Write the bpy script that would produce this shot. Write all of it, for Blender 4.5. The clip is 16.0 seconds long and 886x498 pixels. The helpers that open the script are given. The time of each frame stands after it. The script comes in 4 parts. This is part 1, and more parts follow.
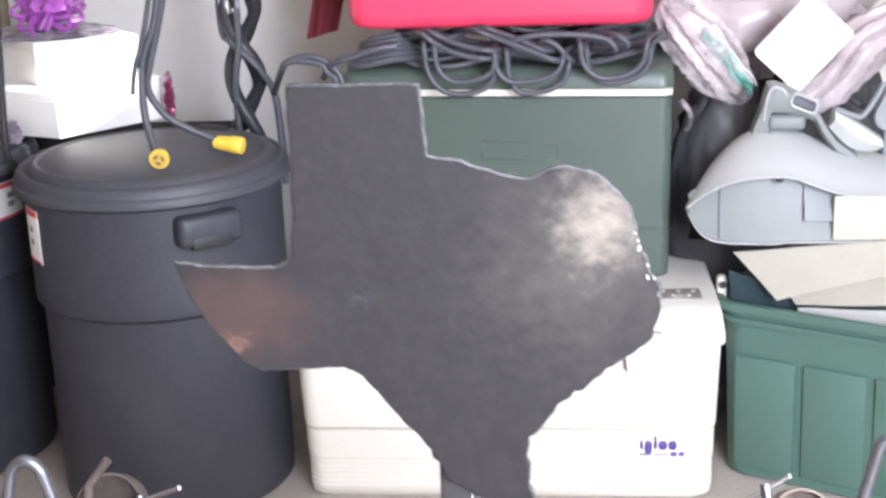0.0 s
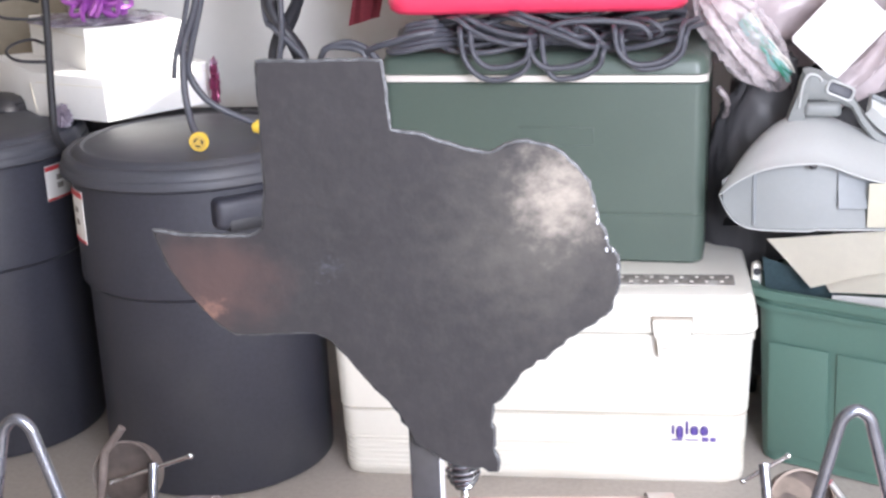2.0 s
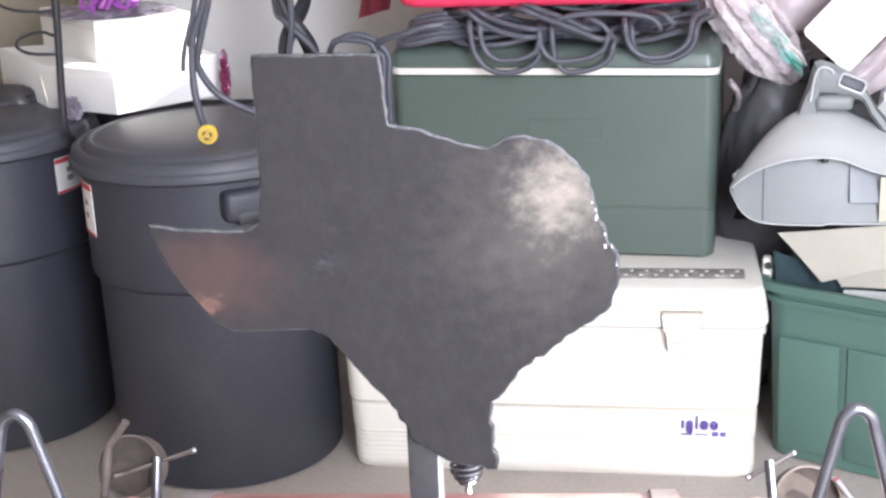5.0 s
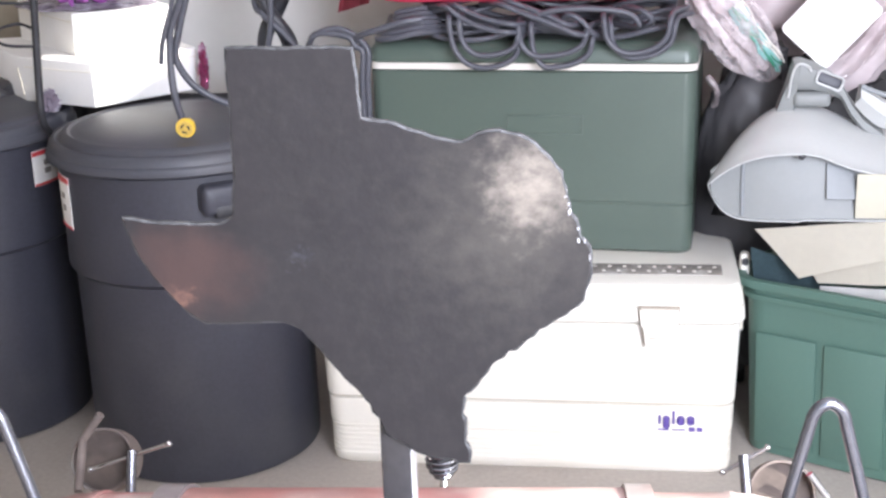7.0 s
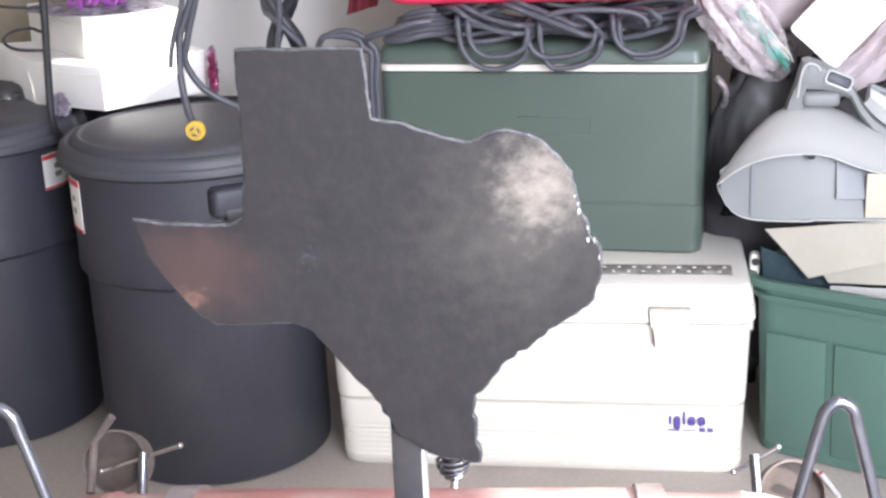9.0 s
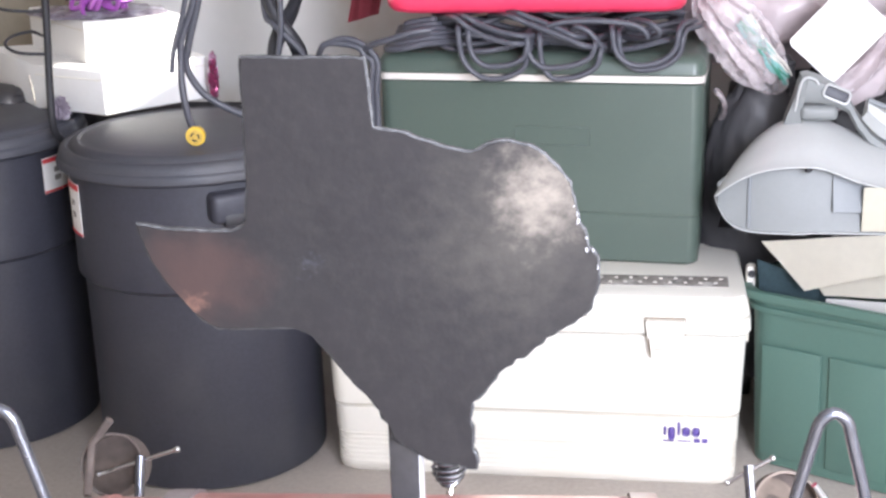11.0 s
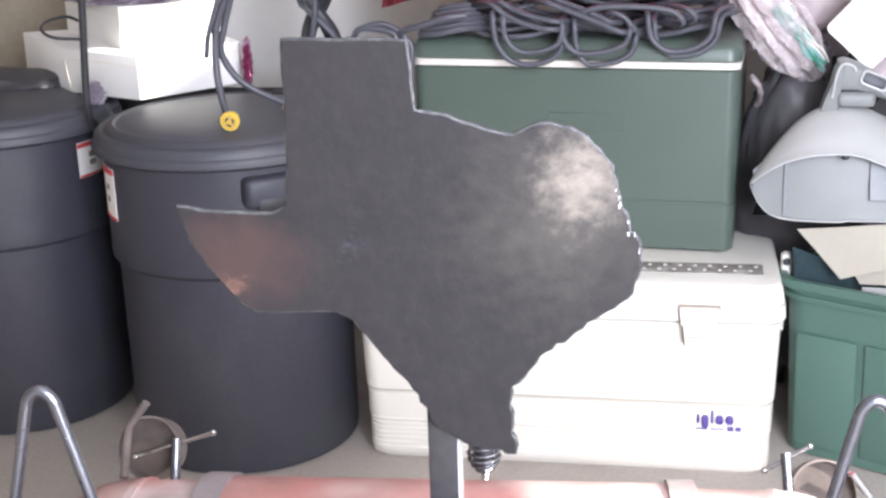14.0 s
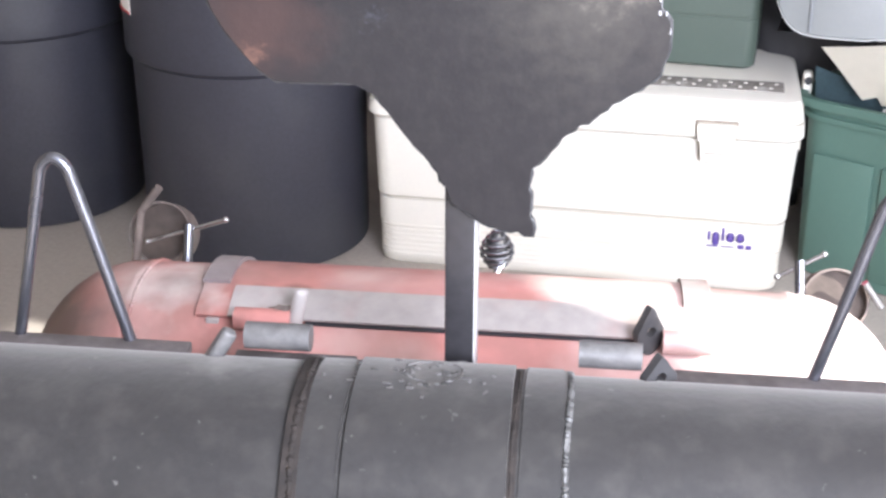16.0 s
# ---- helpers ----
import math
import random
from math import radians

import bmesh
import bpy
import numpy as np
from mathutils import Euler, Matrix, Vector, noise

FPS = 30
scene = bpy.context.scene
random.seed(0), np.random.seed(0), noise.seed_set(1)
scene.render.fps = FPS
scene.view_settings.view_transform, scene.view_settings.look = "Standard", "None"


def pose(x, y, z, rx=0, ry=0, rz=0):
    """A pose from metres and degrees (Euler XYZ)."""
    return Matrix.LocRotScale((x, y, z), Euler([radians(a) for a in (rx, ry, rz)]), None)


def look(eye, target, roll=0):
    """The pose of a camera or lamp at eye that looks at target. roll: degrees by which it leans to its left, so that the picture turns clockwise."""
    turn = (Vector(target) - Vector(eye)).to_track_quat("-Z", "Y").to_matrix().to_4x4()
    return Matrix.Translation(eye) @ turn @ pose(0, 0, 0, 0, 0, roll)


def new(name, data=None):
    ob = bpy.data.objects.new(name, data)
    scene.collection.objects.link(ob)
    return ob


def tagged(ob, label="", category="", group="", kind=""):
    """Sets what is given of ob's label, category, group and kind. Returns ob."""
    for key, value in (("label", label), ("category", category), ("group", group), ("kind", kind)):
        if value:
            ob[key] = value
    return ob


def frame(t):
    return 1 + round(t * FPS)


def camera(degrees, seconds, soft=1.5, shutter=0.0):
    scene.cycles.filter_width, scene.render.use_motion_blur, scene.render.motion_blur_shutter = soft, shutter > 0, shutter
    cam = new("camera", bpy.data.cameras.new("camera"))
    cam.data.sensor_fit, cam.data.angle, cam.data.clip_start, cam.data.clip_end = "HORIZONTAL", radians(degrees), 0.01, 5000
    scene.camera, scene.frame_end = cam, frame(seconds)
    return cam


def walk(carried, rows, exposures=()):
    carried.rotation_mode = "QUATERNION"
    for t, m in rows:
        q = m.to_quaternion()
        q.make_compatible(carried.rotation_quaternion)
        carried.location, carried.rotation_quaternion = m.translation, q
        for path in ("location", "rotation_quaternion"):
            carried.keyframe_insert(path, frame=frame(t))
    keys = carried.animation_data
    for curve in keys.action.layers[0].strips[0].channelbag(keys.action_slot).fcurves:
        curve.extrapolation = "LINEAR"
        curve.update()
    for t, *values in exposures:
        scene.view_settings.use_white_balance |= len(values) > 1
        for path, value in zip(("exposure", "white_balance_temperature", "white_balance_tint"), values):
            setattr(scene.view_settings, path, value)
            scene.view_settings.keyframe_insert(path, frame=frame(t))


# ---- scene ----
cam = camera(36.0, 16.0, soft=2.6, shutter=0.5)
PATH = [
    (0, (0.126, -0.657, 1.39), (-0.07, 1.244, 0.8), -2.0),
    (0.5, (0.19, -0.663, 1.376), (-0.017, 1.23, 0.766), -4.5),
    (1, (0.22, -0.688, 1.38), (-0.054, 1.201, 0.783), -3.5),
    (1.5, (0.222, -0.681, 1.371), (-0.064, 1.185, 0.71), -2.3),
    (2, (0.22, -0.686, 1.382), (-0.088, 1.198, 0.784), -2.4),
    (2.5, (0.22, -0.693, 1.379), (-0.091, 1.187, 0.768), -1.4),
    (3, (0.22, -0.683, 1.375), (-0.101, 1.185, 0.738), -0.8),
    (3.5, (0.223, -0.678, 1.38), (-0.098, 1.2, 0.772), -1.2),
    (4, (0.223, -0.679, 1.38), (-0.148, 1.185, 0.757), -2.8),
    (4.5, (0.229, -0.676, 1.383), (-0.119, 1.198, 0.776), -2.8),
    (7, (0.24, -0.675, 1.381), (-0.064, 1.203, 0.765), -2.0),
    (7.5, (0.243, -0.678, 1.381), (-0.065, 1.203, 0.776), -2.6),
    (8, (0.24, -0.678, 1.38), (-0.072, 1.2, 0.767), -2.6),
    (10.5, (0.241, -0.681, 1.381), (-0.076, 1.2, 0.777), -2.0),
    (11, (0.239, -0.688, 1.383), (-0.074, 1.194, 0.782), -1.6),
    (11.5, (0.227, -0.687, 1.378), (-0.093, 1.186, 0.755), -0.9),
    (11.9, (0.229, -0.696, 1.38), (-0.08, 1.183, 0.768), -0.9),
    (12, (0.228, -0.695, 1.381), (-0.082, 1.186, 0.775), -0.8),
    (12.5, (0.229, -0.698, 1.383), (-0.107, 1.181, 0.785), -1.2),
    (13, (0.231, -0.689, 1.381), (-0.12, 1.186, 0.781), -1.5),
    (13.5, (0.231, -0.685, 1.379), (-0.123, 1.185, 0.764), -1.6),
    (14, (0.229, -0.687, 1.379), (-0.125, 1.182, 0.762), -1.7),
    (14.5, (0.23, -0.702, 1.375), (-0.132, 1.154, 0.722), -1.5),
    (15, (0.229, -0.695, 1.352), (-0.098, 1.117, 0.571), -0.7),
    (15.5, (0.222, -0.688, 1.34), (-0.106, 1.096, 0.497), 0.2),
    (16, (0.218, -0.684, 1.334), (-0.134, 1.09, 0.481), 0.2),
]
walk(cam, [(t, look(eye, target, roll)) for t, eye, target, roll in PATH], exposures=[(0.0, 1.48), (1.0, 1.40), (16.0, 1.40)])

# ---- world, sun and large lights ----
world = bpy.data.worlds.new("world")
scene.world = world
world.use_nodes = True
wn = world.node_tree.nodes
sky = wn.new("ShaderNodeTexSky")
sky.sky_type, sky.sun_disc = "NISHITA", False
sky.sun_elevation, sky.sun_rotation = radians(28), radians(111)
world.node_tree.links.new(sky.outputs[0], wn["Background"].inputs[0])
wn["Background"].inputs[1].default_value = 0.12

sun = new("sun", bpy.data.lights.new("sun", "SUN"))
sun.data.energy, sun.data.angle, sun.data.color = 5.0, radians(0.5), (1.0, 0.965, 0.91)
sun.matrix_world = look((0.35 + 8.25, 0.66 - 3.16, 0.62 + 4.69), (0.35, 0.66, 0.62))

door_light = new("door_daylight", bpy.data.lights.new("door_daylight", "AREA"))
door_light.data.shape, door_light.data.size, door_light.data.size_y = "RECTANGLE", 1.1, 1.6
door_light.data.energy, door_light.data.color = 86, (0.83, 0.858, 1.0)
door_light.matrix_world = look((1.22, -1.32, 1.6), (-0.3, 1.9, 0.5))


# ---- materials ----
def material(name, base, rough=0.5, metal=0.0, grain=60.0, spread=0.18, stain=5.0, stain_amount=0.25,
             bump=0.15, second=None, coat=0.0, bump_size=0.002):
    """Two scales of noise in the colour, a third in the relief."""
    m = bpy.data.materials.new(name)
    m.use_nodes = True
    n, l = m.node_tree.nodes, m.node_tree.links
    p = n["Principled BSDF"]
    co = n.new("ShaderNodeTexCoord")
    fine, broad = n.new("ShaderNodeTexNoise"), n.new("ShaderNodeTexNoise")
    fine.inputs["Scale"].default_value, fine.inputs["Detail"].default_value = grain, 6
    broad.inputs["Scale"].default_value, broad.inputs["Detail"].default_value = stain, 4
    l.new(co.outputs["Object"], fine.inputs["Vector"]), l.new(co.outputs["Object"], broad.inputs["Vector"])
    dark = tuple(c * (1 - spread) for c in base)
    light = tuple(min(1, c * (1 + spread)) for c in base)
    mix1 = n.new("ShaderNodeMix")
    mix1.data_type = "RGBA"
    mix1.inputs[6].default_value, mix1.inputs[7].default_value = (*dark, 1), (*light, 1)
    l.new(fine.outputs["Fac"], mix1.inputs[0])
    mix2 = n.new("ShaderNodeMix")
    mix2.data_type = "RGBA"
    other = second or tuple(c * 0.7 for c in base)
    mix2.inputs[7].default_value = (*other, 1)
    ramp = n.new("ShaderNodeMapRange")
    ramp.inputs[1].default_value, ramp.inputs[2].default_value = 0.5, 0.75
    ramp.inputs[3].default_value, ramp.inputs[4].default_value = 0.0, stain_amount
    l.new(broad.outputs["Fac"], ramp.inputs[0]), l.new(ramp.outputs[0], mix2.inputs[0])
    l.new(mix1.outputs[2], mix2.inputs[6]), l.new(mix2.outputs[2], p.inputs["Base Color"])
    rr = n.new("ShaderNodeMapRange")
    rr.inputs[3].default_value, rr.inputs[4].default_value = max(0.02, rough - 0.08), min(1, rough + 0.1)
    l.new(broad.outputs["Fac"], rr.inputs[0]), l.new(rr.outputs[0], p.inputs["Roughness"])
    p.inputs["Metallic"].default_value = metal
    p.inputs["Coat Weight"].default_value = coat
    if bump:
        b = n.new("ShaderNodeBump")
        b.inputs["Strength"].default_value, b.inputs["Distance"].default_value = bump, bump_size
        l.new(fine.outputs["Fac"], b.inputs["Height"]), l.new(b.outputs[0], p.inputs["Normal"])
    return m


M_CONCRETE = material("concrete", (0.41, 0.368, 0.328), 0.85, grain=90, stain=1.6, stain_amount=0.5, bump=0.4)
M_WALL = material("painted_drywall", (0.66, 0.65, 0.63), 0.8, grain=14, spread=0.08, stain=3.2, stain_amount=0.85, second=(0.47, 0.41, 0.33), bump=0.1)
M_PANEL = material("tan_panel", (0.30, 0.26, 0.20), 0.7, grain=40, stain=3)
M_CAN = material("grey_can_plastic", (0.038, 0.039, 0.052), 0.47, grain=120, spread=0.28, stain=6, stain_amount=0.55, second=(0.062, 0.063, 0.070), bump=0.2)
M_CANLID = material("grey_lid_plastic", (0.055, 0.057, 0.070), 0.5, grain=160, stain=7, stain_amount=0.5, second=(0.10, 0.096, 0.096), bump=0.15)
M_BLACK = material("black_plastic", (0.022, 0.022, 0.026), 0.5, grain=150)
M_BLACKBAG = material("black_bag", (0.046, 0.044, 0.048), 0.5, grain=10, stain=6, bump=0.3, bump_size=0.015)
M_CORD = material("cord_rubber", (0.072, 0.074, 0.090), 0.45, grain=200)
M_BLACKCORD = material("black_cord_rubber", (0.030, 0.030, 0.036), 0.45, grain=200)
M_YELLOW = material("yellow_plug", (0.80, 0.55, 0.07), 0.4, grain=120, second=(0.45, 0.28, 0.04))
M_BRASS = material("plug_face", (0.62, 0.42, 0.10), 0.4, grain=120)
M_WHITE = material("white_cooler_plastic", (0.80, 0.77, 0.70), 0.45, grain=150, spread=0.03, stain=3, stain_amount=0.5, second=(0.68, 0.60, 0.48), bump=0.08)
M_GREYSTRIP = material("grey_strip", (0.24, 0.22, 0.20), 0.7, grain=70, spread=0.7, stain=40, stain_amount=0.8, second=(0.6, 0.58, 0.55))
M_GREEN = material("green_cooler_plastic", (0.074, 0.101, 0.084), 0.38, grain=140, spread=0.05, stain=3, stain_amount=0.35, second=(0.095, 0.13, 0.105), bump=0.06)
M_STRIPE = material("white_stripe", (0.66, 0.62, 0.57), 0.5, grain=80, spread=0.05)
M_BIN = material("green_bin_plastic", (0.080, 0.148, 0.120), 0.42, grain=120, spread=0.06, stain=3, stain_amount=0.3, second=(0.09, 0.20, 0.14), bump=0.06)
M_RED = material("red_case_plastic", (0.78, 0.05, 0.12), 0.4, grain=120, spread=0.05, stain=4, stain_amount=0.3, second=(0.6, 0.04, 0.08), bump=0.06)
M_TEALCLOTH = material("dark_teal_cloth", (0.055, 0.095, 0.112), 0.9, grain=150, spread=0.3, stain=16, stain_amount=0.6)
M_MAROON = material("maroon_cloth", (0.23, 0.035, 0.05), 0.9, grain=180)
M_GREY = material("grey_hood_plastic", (0.45, 0.458, 0.45), 0.33, grain=120, spread=0.04, stain=4, stain_amount=0.3, second=(0.40, 0.42, 0.43), bump=0.05)
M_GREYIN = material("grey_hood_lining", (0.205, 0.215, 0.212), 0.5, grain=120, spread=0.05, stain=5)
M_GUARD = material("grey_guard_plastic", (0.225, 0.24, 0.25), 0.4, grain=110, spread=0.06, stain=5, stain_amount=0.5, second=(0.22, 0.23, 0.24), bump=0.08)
M_LATCHSHADE = material("latch_shade", (0.33, 0.285, 0.23), 0.8, grain=80, spread=0.25, stain=12, stain_amount=0.8, second=(0.20, 0.165, 0.13))
M_LITSIDE = material("lit_side_steel", (0.60, 0.60, 0.62), 0.4, metal=0.15, grain=120, spread=0.2, stain=14, stain_amount=0.5, second=(0.36, 0.35, 0.35), bump=0.2)
M_FOIL = material("red_foil", (0.30, 0.06, 0.14), 0.25, metal=0.5, grain=50, spread=0.5, stain=30, second=(0.55, 0.50, 0.62), stain_amount=0.9, bump=0.5, bump_size=0.006)
M_BEIGE = material("beige_card", (0.74, 0.70, 0.60), 0.8, grain=60, spread=0.06, stain=5, stain_amount=0.35, second=(0.60, 0.54, 0.44), bump=0.15)
M_TAG = material("card_tag", (0.50, 0.475, 0.385), 0.8, grain=50, spread=0.08)
M_PAPER = material("white_card", (0.84, 0.83, 0.81), 0.7, grain=70, spread=0.03, stain=4, stain_amount=0.2, second=(0.7, 0.66, 0.6))
M_PURPLE = material("purple_tinsel", (0.42, 0.12, 0.48), 0.3, metal=0.4, grain=40, spread=0.5, stain=14, second=(0.75, 0.45, 0.78), stain_amount=0.8)
M_FILM = material("grey_wrap_film", (0.20, 0.17, 0.21), 0.2, grain=25, spread=0.5, stain=24, second=(0.60, 0.60, 0.66), stain_amount=0.7, bump=0.6, bump_size=0.01)
M_BAGPINK = material("pink_bag_film", (0.50, 0.43, 0.44), 0.25, grain=16, spread=0.25, stain=11, second=(0.30, 0.24, 0.25), stain_amount=0.6, bump=0.7, bump_size=0.012)
M_WIREGREEN = material("green_light_string", (0.05, 0.24, 0.16), 0.4, grain=100)
M_TEAL = material("teal_light_string", (0.22, 0.42, 0.40), 0.4, grain=100)
M_STEEL = material("dark_steel", (0.055, 0.054, 0.057), 0.5, metal=0.1, grain=90, spread=0.3, stain=6, stain_amount=0.5, second=(0.09, 0.085, 0.08), bump=0.3)
M_POST = material("post_steel", (0.028, 0.027, 0.030), 0.25, grain=90, spread=0.3, stain=8, stain_amount=0.5, second=(0.05, 0.048, 0.048), bump=0.2)
M_TANK = material("grey_painted_tank", (0.019, 0.018, 0.018), 0.62, metal=0.0, grain=130, spread=0.4, stain=14, stain_amount=0.8, second=(0.030, 0.0285, 0.027), bump=0.18)
M_HINGE = material("scuffed_hinge_steel", (0.115, 0.112, 0.112), 0.5, metal=0.1, grain=110, spread=0.5, stain=22, stain_amount=0.8, second=(0.19, 0.18, 0.175), bump=0.4)
M_BURN = material("burnt_seam", (0.013, 0.0095, 0.008), 0.8, grain=90, spread=0.6, stain=45, stain_amount=1.0, second=(0.030, 0.023, 0.019), bump=0.8)
M_WELD = material("weld_bead", (0.24, 0.24, 0.24), 0.42, metal=0.7, grain=120, spread=0.5, bump=0.8)
M_BEAD = material("dull_weld_bead", (0.10, 0.10, 0.098), 0.5, metal=0.35, grain=140, spread=0.8, stain=28, stain_amount=1.0, second=(0.30, 0.30, 0.30), bump=0.8)
M_CUT = material("torch_cut_edge", (0.06, 0.06, 0.062), 0.5, metal=0.3, grain=160, spread=0.9, stain=30, stain_amount=1.0, second=(0.02, 0.02, 0.022), bump=0.8)
M_REDTANK = material("faded_red_tank", (0.47, 0.195, 0.175), 0.55, grain=60, spread=0.14, stain=6, stain_amount=0.8, second=(0.58, 0.46, 0.43), bump=0.2)


def stained(m, colour, scale, low, high, amount, centre=None, reach=0.1):
    """A third, coarse layer over a finished material, dirt and painted light, with a shape of its own."""
    n, l = m.node_tree.nodes, m.node_tree.links
    p = n["Principled BSDF"]
    old = p.inputs["Base Color"].links[0].from_socket
    co, t, r, x = n.new("ShaderNodeTexCoord"), n.new("ShaderNodeTexNoise"), n.new("ShaderNodeMapRange"), n.new("ShaderNodeMix")
    t.inputs["Scale"].default_value, t.inputs["Detail"].default_value = scale, 7
    r.inputs[1].default_value, r.inputs[2].default_value, r.inputs[4].default_value = low, high, amount
    x.data_type = "RGBA"
    x.inputs[7].default_value = (*colour, 1)
    l.new(co.outputs["Object"], t.inputs["Vector"]), l.new(r.outputs[0], x.inputs[0])
    if centre:
        d, k = n.new("ShaderNodeVectorMath"), n.new("ShaderNodeMath")
        d.operation, k.operation = "DISTANCE", "MULTIPLY_ADD"
        d.inputs[1].default_value = centre
        k.inputs[1].default_value = -0.5 / reach
        l.new(co.outputs["Object"], d.inputs[0]), l.new(d.outputs["Value"], k.inputs[0]), l.new(t.outputs["Fac"], k.inputs[2])
        l.new(k.outputs[0], r.inputs[0])
    else:
        l.new(t.outputs["Fac"], r.inputs[0])
    l.new(old, x.inputs[6]), l.new(x.outputs[2], p.inputs["Base Color"])


# Right end whitened: sun glare painted over the faded red.
stained(M_REDTANK, (0.76, 0.68, 0.65), 6.0, -0.25, 0.30, 0.9, (0.40, 0.24, 0.60), 0.22)
stained(M_REDTANK, (0.30, 0.15, 0.13), 7.0, 0.50, 0.66, 0.6)
stained(M_REDTANK, (0.62, 0.55, 0.52), 22.0, 0.0, 0.45, 0.85, (-0.325, 0.25, 0.657), 0.06)
# Left dome darkened: the shade of its far side painted in brown.
stained(M_REDTANK, (0.085, 0.055, 0.047), 9.0, -0.05, 0.40, 0.95, (-0.525, 0.22, 0.58), 0.26)
stained(M_REDTANK, (0.09, 0.05, 0.042), 20.0, 0.0, 0.36, 0.85, (-0.258, 0.168, 0.612), 0.060)
stained(M_REDTANK, (0.09, 0.05, 0.042), 26.0, 0.05, 0.36, 0.85, (-0.205, 0.215, 0.655), 0.045)
M_REDTANK.node_tree.nodes["Principled BSDF"].inputs["Coat Weight"].default_value = 0.35
M_REDTANK.node_tree.nodes["Principled BSDF"].inputs["Coat Roughness"].default_value = 0.38
tank_paint = M_TANK.node_tree.nodes["Principled BSDF"].inputs
tank_paint["Specular IOR Level"].default_value = 0.3
tank_paint["Sheen Weight"].default_value, tank_paint["Sheen Roughness"].default_value = 0.38, 0.5
tank_paint["Sheen Tint"].default_value = (0.9, 0.88, 0.85, 1)
stained(M_TANK, (0.046, 0.043, 0.040), 34.0, 0.50, 0.72, 0.6)
stained(M_TANK, (0.013, 0.012, 0.012), 6.0, 0.50, 0.68, 0.6)
stained(M_TANK, (0.09, 0.087, 0.082), 75.0, 0.69, 0.75, 0.8)
stained(M_TANK, (0.075, 0.07, 0.064), 70.0, 0.05, 0.35, 0.8, (-0.012, -0.045, 0.74), 0.035)
stained(M_TANK, (0.018, 0.015, 0.014), 95.0, 0.12, 0.3, 0.8, (-0.012, -0.045, 0.74), 0.042)
stained(M_TANK, (0.016, 0.013, 0.012), 30.0, 0.05, 0.3, 0.9, (-0.228, -0.012, 0.72), 0.045)
stained(M_TANK, (0.016, 0.013, 0.012), 30.0, 0.05, 0.3, 0.9, (0.160, -0.012, 0.72), 0.045)
stained(M_TANK, (0.12, 0.115, 0.11), 40.0, 0.05, 0.5, 0.8, (-0.200, -0.040, 0.72), 0.035)
stained(M_CONCRETE, (0.22, 0.20, 0.18), 2.3, 0.52, 0.75, 0.6)
M_BARE = material("bare_grey_metal", (0.38, 0.35, 0.34), 0.5, metal=0.2, grain=60, spread=0.2, stain=9, second=(0.42, 0.22, 0.19), stain_amount=0.6, bump=0.3)
M_STRAP = material("purplish_strap_metal", (0.235, 0.20, 0.205), 0.45, metal=0.2, grain=70, spread=0.25, stain=20, second=(0.38, 0.33, 0.33), stain_amount=0.8, bump=0.3)
M_CHROME = material("chrome", (0.62, 0.63, 0.66), 0.18, metal=1.0, grain=60, spread=0.1, bump=0.05)
M_ROD = material("dark_chrome_rod", (0.20, 0.205, 0.235), 0.25, metal=0.9, grain=60, spread=0.3, bump=0.15)
M_RUST = material("rusty_pipe", (0.135, 0.108, 0.097), 0.75, metal=0.1, grain=50, spread=0.5, stain=16, second=(0.27, 0.26, 0.25), stain_amount=0.8, bump=0.5)
M_STUBIN = material("rusty_pipe_bottom", (0.075, 0.058, 0.05), 0.85, grain=60, spread=0.5, stain=18, second=(0.15, 0.12, 0.10), stain_amount=0.7, bump=0.5)
M_SLAGGLINT = material("slag_glint", (0.62, 0.62, 0.65), 0.3, metal=0.4, grain=160, spread=0.4, bump=0.5)
M_EDGE = material("chalky_bar_steel", (0.105, 0.092, 0.092), 0.6, metal=0.1, grain=100, spread=0.4, stain=24, stain_amount=0.8, second=(0.045, 0.038, 0.036), bump=0.4)
M_LOGO = material("purple_print", (0.12, 0.08, 0.30), 0.5, grain=50)
M_REDPRINT = material("red_print", (0.6, 0.05, 0.06), 0.5, grain=50)


